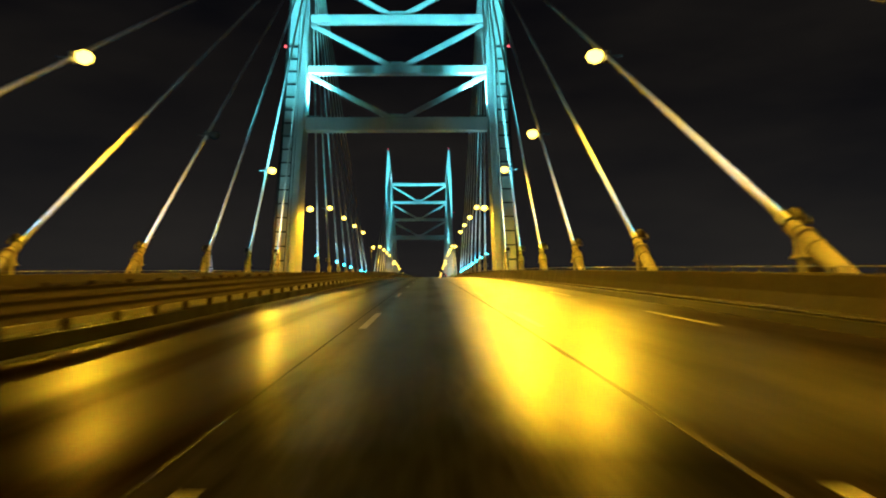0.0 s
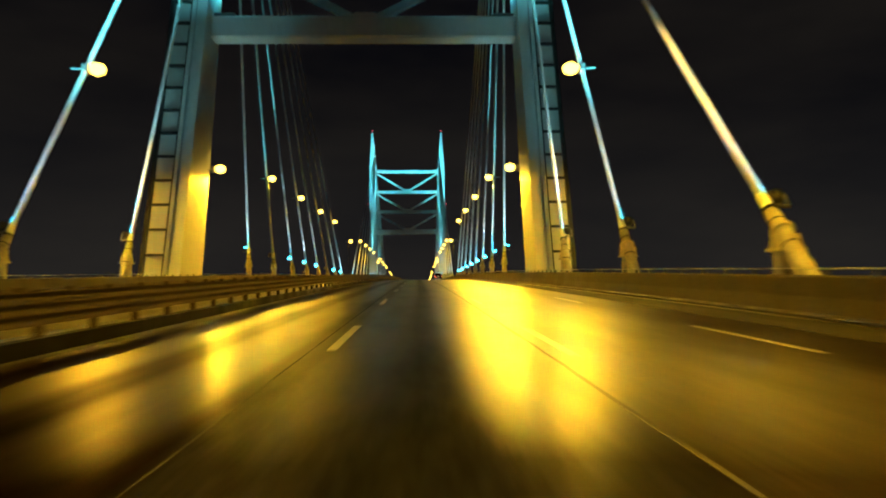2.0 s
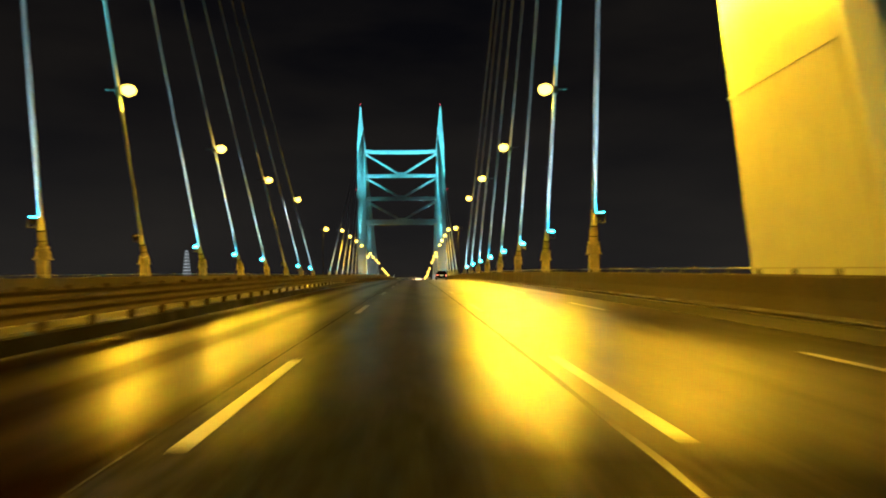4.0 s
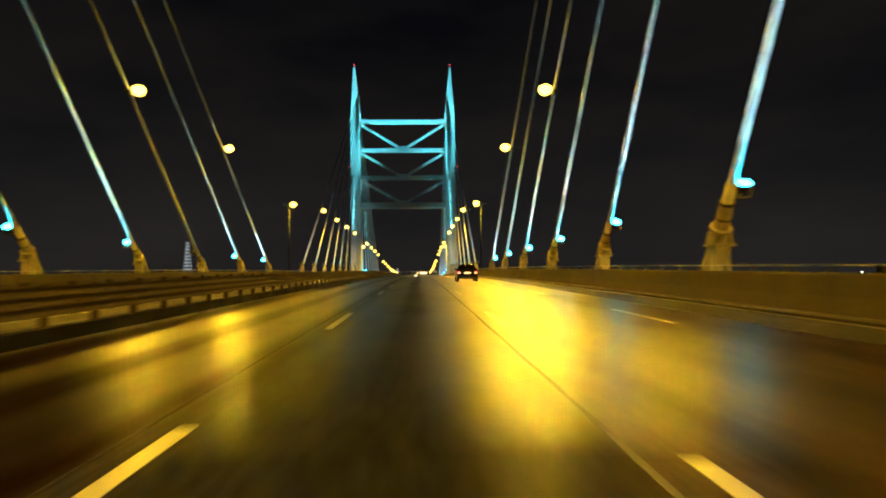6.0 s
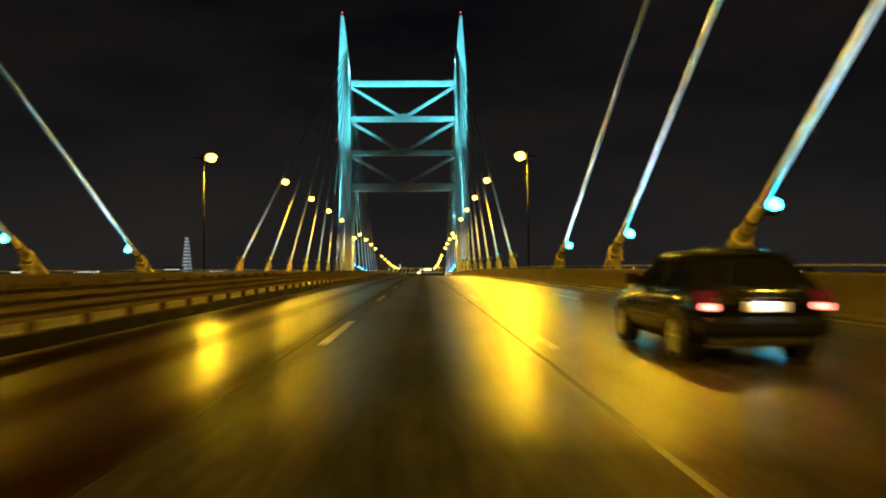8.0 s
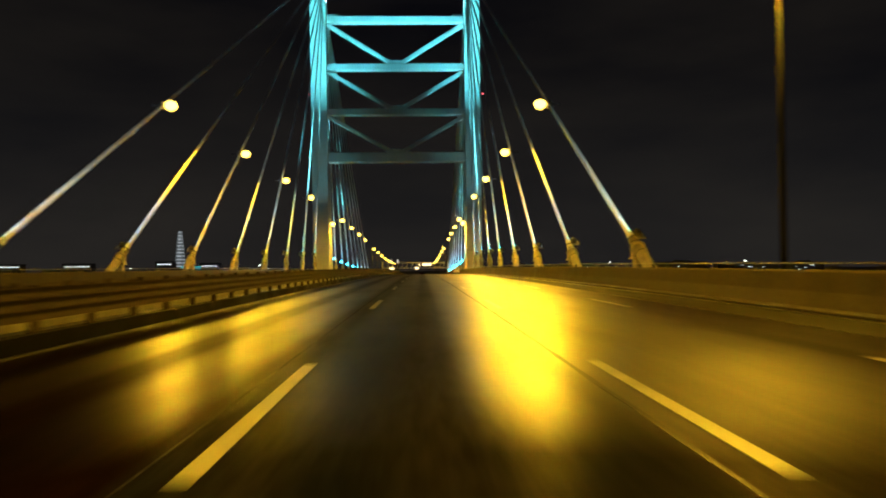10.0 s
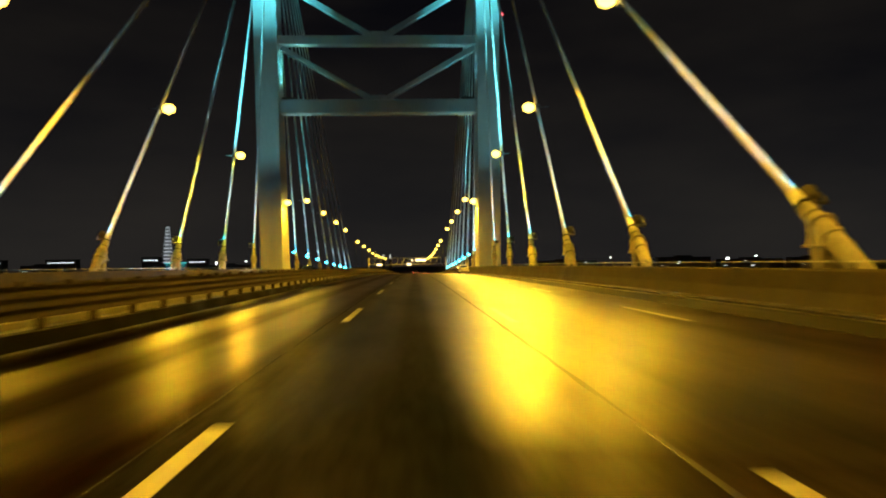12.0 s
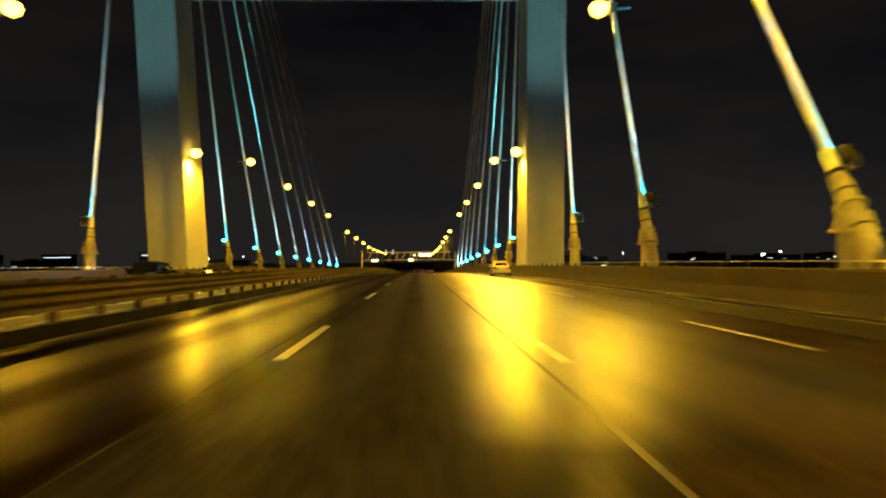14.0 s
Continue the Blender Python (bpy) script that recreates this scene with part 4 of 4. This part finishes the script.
        xa, xb = sorted((sd * W * 0.25, sd * W * 0.44))
        box(bm, xa, xb, L - 0.16, L + 0.03, 0.53, 0.69, 0.03)
        part("headlamp", bm, HEAD_LENS if lights == "head" else CHROME, top)
        for y in (0.74, L - 0.80):
            bm = bmesh.new()
            tube(bm, (sd * (W / 2 - 0.19), y, 0.31), (sd * (W / 2 + 0.003), y, 0.31), 0.36, n=26)
            part("wheel_arch", bm, BLACK_PLASTIC, top)
            wheel_part(sd * (W / 2 - 0.078), y, top, out=sd)
    # rear: window line, bumper, plate with plain bars, exhaust
    bm = bmesh.new()
    box(bm, -W * 0.465, W * 0.465, -0.10, 0.18, 0.34, 0.58, 0.07)
    part("rear_bumper", bm, paint, top)
    bm = bmesh.new()
    box(bm, -W * 0.40, W * 0.40, -0.05, 0.12, 0.24, 0.36, 0.03)
    part("rear_valance", bm, BLACK_PLASTIC, top)
    bm = bmesh.new()
    box(bm, -0.26, 0.26, -0.05, -0.01, 0.645, 0.76, 0.006)
    pl = part("number_plate", bm, PLATE, top, "white number plate")
    bm = bmesh.new()
    box(bm, -0.19, 0.12, -0.053, -0.0505, 0.672, 0.73)
    part("plate_bar", bm, PLATE, pl)
    bm = bmesh.new()
    box(bm, -0.30, 0.30, -0.055, 0.02, 0.79, 0.82, 0.01)
    part("boot_handle", bm, paint if paint == WHITE_PAINT else CHROME, top)
    bm = bmesh.new()
    tube(bm, (-W * 0.28, -0.07, 0.25), (-W * 0.28, 0.25, 0.25), 0.03, n=10)
    part("exhaust", bm, CHROME, top)
    bm = bmesh.new()
    box(bm, -0.03, 0.03, yr1 + 0.12, yr1 + 0.2, H - 0.03, H + 0.03, 0.01)
    tube(bm, (0, yr1 + 0.15, H + 0.02), (0, yr1 - 0.02, H + 0.32), 0.006, 0.004, 6)
    part("antenna", bm, BLACK_PLASTIC, top)
    bm = bmesh.new()
    box(bm, -W * 0.45, W * 0.45, L - 0.12, L + 0.05, 0.3, 0.5, 0.04)
    part("front_bumper", bm, paint, top)
    return top


dark_car = car(on_deck(4.36, 222.05), "dark hatchback with glowing red tail lamps on the wet road", CAR_PAINT)
PLATE_LIGHT = spot_data("plate_light", 9.0, (1.0, 0.95, 0.85), 120, 0.6, 0.03)
spot("plate_light", dark_car.matrix_basis @ look((0, -0.17, 0.86), (0, -0.05, 0.70)), PLATE_LIGHT)
car(on_deck(8.15, 444, 0), "white car standing at the edge of the roadway", WHITE_PAINT, lights="off", sedan=True)
for x, y in ((0.4, 560), (4.0, 600), (0.6, 655)):
    car(on_deck(x, y), "distant car with glowing red tail lamps", CAR_PAINT, sedan=True)
HEAD_BEAM = spot_data("headlamp_beam", 2500.0, (0.8, 0.92, 1.0), 50, 0.8, 0.1)
for x, y in ((-12.4, 413), (-16.0, 439), (-12.4, 640)):
    m = on_deck(x, y) @ pose(0, 0, 0, 0, 0, 180)
    car(m, "oncoming car with bright headlamps beyond the guardrail", CAR_PAINT, lights="head", sedan=True)
    spot("headlamp_beam", m @ look((0, 4.2, 0.62), (0, 24, 0.0)), HEAD_BEAM)


# ---- sign gantry over the far end ----
def gantry(y):
    top = empty("sign_gantry", on_deck(XC + 2.6, y), "steel truss gantry across the road with lit signs", "sign gantry")
    for sd in (-1, 1):
        bm = bmesh.new()
        beam(bm, (sd * 15.2, 0, -0.2), (sd * 15.2, 0, 7.4), 0.5, 0.5)
        part("column", bm, GANTRY_PAINT, top)
    for z in (4.7, 7.2):
        for dy in (-0.5, 0.5):
            bm = bmesh.new()
            w = 15.2 if z < 6 else 13.4
            beam(bm, (-w, dy, z), (w, dy, z), 0.22, 0.22)
            part("chord", bm, GANTRY_PAINT, top)
    for i in range(-6, 7):
        bm = bmesh.new()
        beam(bm, (i * 2.2, -0.5, 4.7), (i * 2.2 + (1.1 if i < 6 else 0), -0.5, 7.2), 0.14, 0.14)
        part("truss_bar", bm, GANTRY_PAINT, top)
    for x0, x1, z0, z1 in ((3.3, 7.4, 5.8, 6.75), (1.5, 2.2, 5.9, 6.5), (-0.1, 1.5, 4.2, 5.1), (-12.0, -9.9, 4.2, 4.95)):
        bm = bmesh.new()
        box(bm, x0, x1, -0.85, -0.7, z0, z1, 0.03)
        part("sign_panel", bm, SIGN_GLOW, top, "lit warm white sign panel")
        bm = bmesh.new()
        box(bm, x0 - 0.1, x1 + 0.1, -0.698, -0.62, z0 - 0.1, z1 + 0.1, 0.02)
        part("sign_back", bm, DARK_STEEL, top)
    return top


gantry(624)


# ---- far city ----
def far_mast():
    top = empty("radio_mast", pose(-850, 3000, -30), "white-lit slender lattice mast on the far shore", "mast")
    n = 13
    floodlit = glowing("mast_floodlit", (0.75, 0.85, 0.9), 0.16)
    a, b = 17, 17 * (1 - n / 18)
    for sx, sy in ((1, 1), (1, -1), (-1, 1), (-1, -1)):
        bm = bmesh.new()
        tube(bm, (sx * a, sy * a, 0), (sx * b, sy * b, n * 12), 1.1, n=6)
        part("mast_leg", bm, floodlit, top)
    for sy in (-1, 1):
        bm = bmesh.new()
        for i in range(n):
            a, b = 17 * (1 - i / 18), 17 * (1 - (i + 1) / 18)
            for sx in (-1, 1):
                tube(bm, (sx * a, sy * a, i * 12), (-sx * b, sy * b, i * 12 + 12), 0.7, n=5)
        part("bracing", bm, floodlit, top)
    lamp_row = glowing("mast_lamp_row", (0.82, 0.92, 1.0), 0.5)
    for i in range(3, n + 1):
        a = 17 * (1 - i / 18)
        bm = bmesh.new()
        box(bm, -a, a, -a, a, i * 12 - 1.6, i * 12 + 1.6)
        part("lamp_deck", bm, lamp_row, top, "bright ring of lamps round the mast")
    return top


far_mast()


def far_building(x, y, w, h, seed, n):
    rng = random.Random(seed)
    top = empty("far_building", pose(x, y, -34), "dark far waterfront building with a few lit windows", "building", "buildings on the far shore")
    bm = bmesh.new()
    box(bm, -w / 2, w / 2, 0, 25, 0, h)
    box(bm, -w / 6, w / 6, 5, 15, h, h + 3)
    part("wall", bm, BUILDING_DARK, top)
    for i in range(n):
        bm = bmesh.new()
        x0 = rng.uniform(-w / 2 + 3, w / 2 - 9)
        z0 = rng.uniform(h * 0.45, h - 4)
        box(bm, x0, x0 + rng.uniform(2.5, 9), -0.3, -0.05, z0, z0 + rng.uniform(0.5, 1.1))
        part("window", bm, WINDOW_GLOW, top, "lit window band")


def far_city():
    rng = random.Random(11)
    for i in range(26):
        x = -2300 + i * 175 + rng.uniform(-50, 50)
        if -330 < x < 260:
            continue
        far_building(x, 1780 + 420 * abs(x / 3600) + rng.uniform(-60, 60), rng.uniform(60, 150), rng.uniform(32, 46), i, rng.randint(2, 5))


far_city()


def lit_hall(x, y, w, h, bright):
    """A long low hall with one row of brightly lit windows under its roof."""
    top = empty("far_hall", pose(x, y, -34), "low waterfront hall with a bright row of windows", "building", "lit halls on the far shore")
    bm = bmesh.new()
    box(bm, -w / 2 - 6, w / 2 + 6, 0, 30, 0, h)
    part("wall", bm, BUILDING_DARK, top)
    bm = bmesh.new()
    box(bm, -w / 2 - 8, w / 2 + 8, -1, 31, h, h + 1.5)
    part("roof", bm, BUILDING_DARK, top)
    n = max(3, int(w / 9))
    for i in range(n):
        x0 = -w / 2 + w * i / n
        bm = bmesh.new()
        box(bm, x0 + 0.5, x0 + w / n - 0.5, -0.4, -0.05, h - 9, h - 9 + (2.6 if bright else 1.5))
        part("window", bm, HALL_GLOW if bright else WINDOW_GLOW, top, "brightly lit window")


HALL_GLOW = glowing("hall_window", (0.8, 0.95, 1.0), 1.5)
for x, y, w, h, bright in ((-1077, 2700, 80, 50, False), (-803, 2690, 44, 54, True), (-672, 2720, 50, 48, False), (-1260, 2650, 60, 50, True)):
    lit_hall(x, y, w, h, bright)


def teal_terminal(x, y):
    """A waterfront building washed in teal light, wider at the roof than at the ground."""
    top = empty("far_terminal", pose(x, y, -33), "waterfront terminal washed in teal light at night", "building")
    bm = bmesh.new()
    loft(bm, [[(-w, 0, z), (w, 0, z), (w, 20, z), (-w, 20, z)] for w, z in ((13, 0), (14, 30), (17, 36))])
    part("wall", bm, glowing("teal_floodlit_wall", (0.02, 0.30, 0.36), 0.35), top, "teal floodlit wall")
    bm = bmesh.new()
    box(bm, -18, 18, -0.6, 20, 36, 38)
    part("roof_edge", bm, glowing("teal_roof_edge", (0.08, 0.62, 0.70), 0.8), top, "bright teal roof edge")
    for i in range(4):
        bm = bmesh.new()
        box(bm, -12.5 + 6.5 * i, -8.5 + 6.5 * i, -0.3, -0.05, 24, 32)
        part("window", bm, BUILDING_DARK, top, "dark window")


teal_terminal(-455, 1790)


def lit_spire(x, y):
    top = empty("lit_spire", pose(x, y, -33), "floodlit white spire on the far shore", "spire", "twin spires")
    bm = bmesh.new()
    box(bm, -3, 3, -3, 3, 0, 40)
    part("tower", bm, BUILDING_DARK, top)
    bm = bmesh.new()
    loft(bm, [[(r * math.cos(a), r * math.sin(a), z) for a in [2 * math.pi * i / 8 for i in range(8)]] for r, z in ((1.8, 40), (1.5, 46), (0.3, 50))])
    part("spire_tip", bm, glowing("spire_floodlit", (0.95, 0.95, 0.9), 0.7), top, "floodlit tapering tip")


lit_spire(-64, 1905)
lit_spire(-50, 1905)


def yard_light(x, y, h):
    top = empty("yard_light", pose(x, y, -33), "white yard floodlight on a tall mast by the water", "floodlight", "yard lights")
    bm = bmesh.new()
    tube(bm, (0, 0, 0), (0, 0, h), 0.35, 0.2, 8)
    part("mast", bm, DARK_STEEL, top)
    bm = bmesh.new()
    box(bm, -1.3, 1.3, -0.4, 0.3, h, h + 0.8, 0.12)
    part("lamp_panel", bm, glowing("yard_lamp", (0.9, 0.97, 1.0), 9.0), top, "glowing white lamp panel")


for x, y, h in ((240, 900, 36), (420, 1250, 38), (-330, 1150, 36), (-420, 1000, 35), (-250, 1300, 36), (610, 1200, 34), (-620, 1250, 37), (330, 1600, 38), (-300, 1700, 38)):
    yard_light(x, y, h)
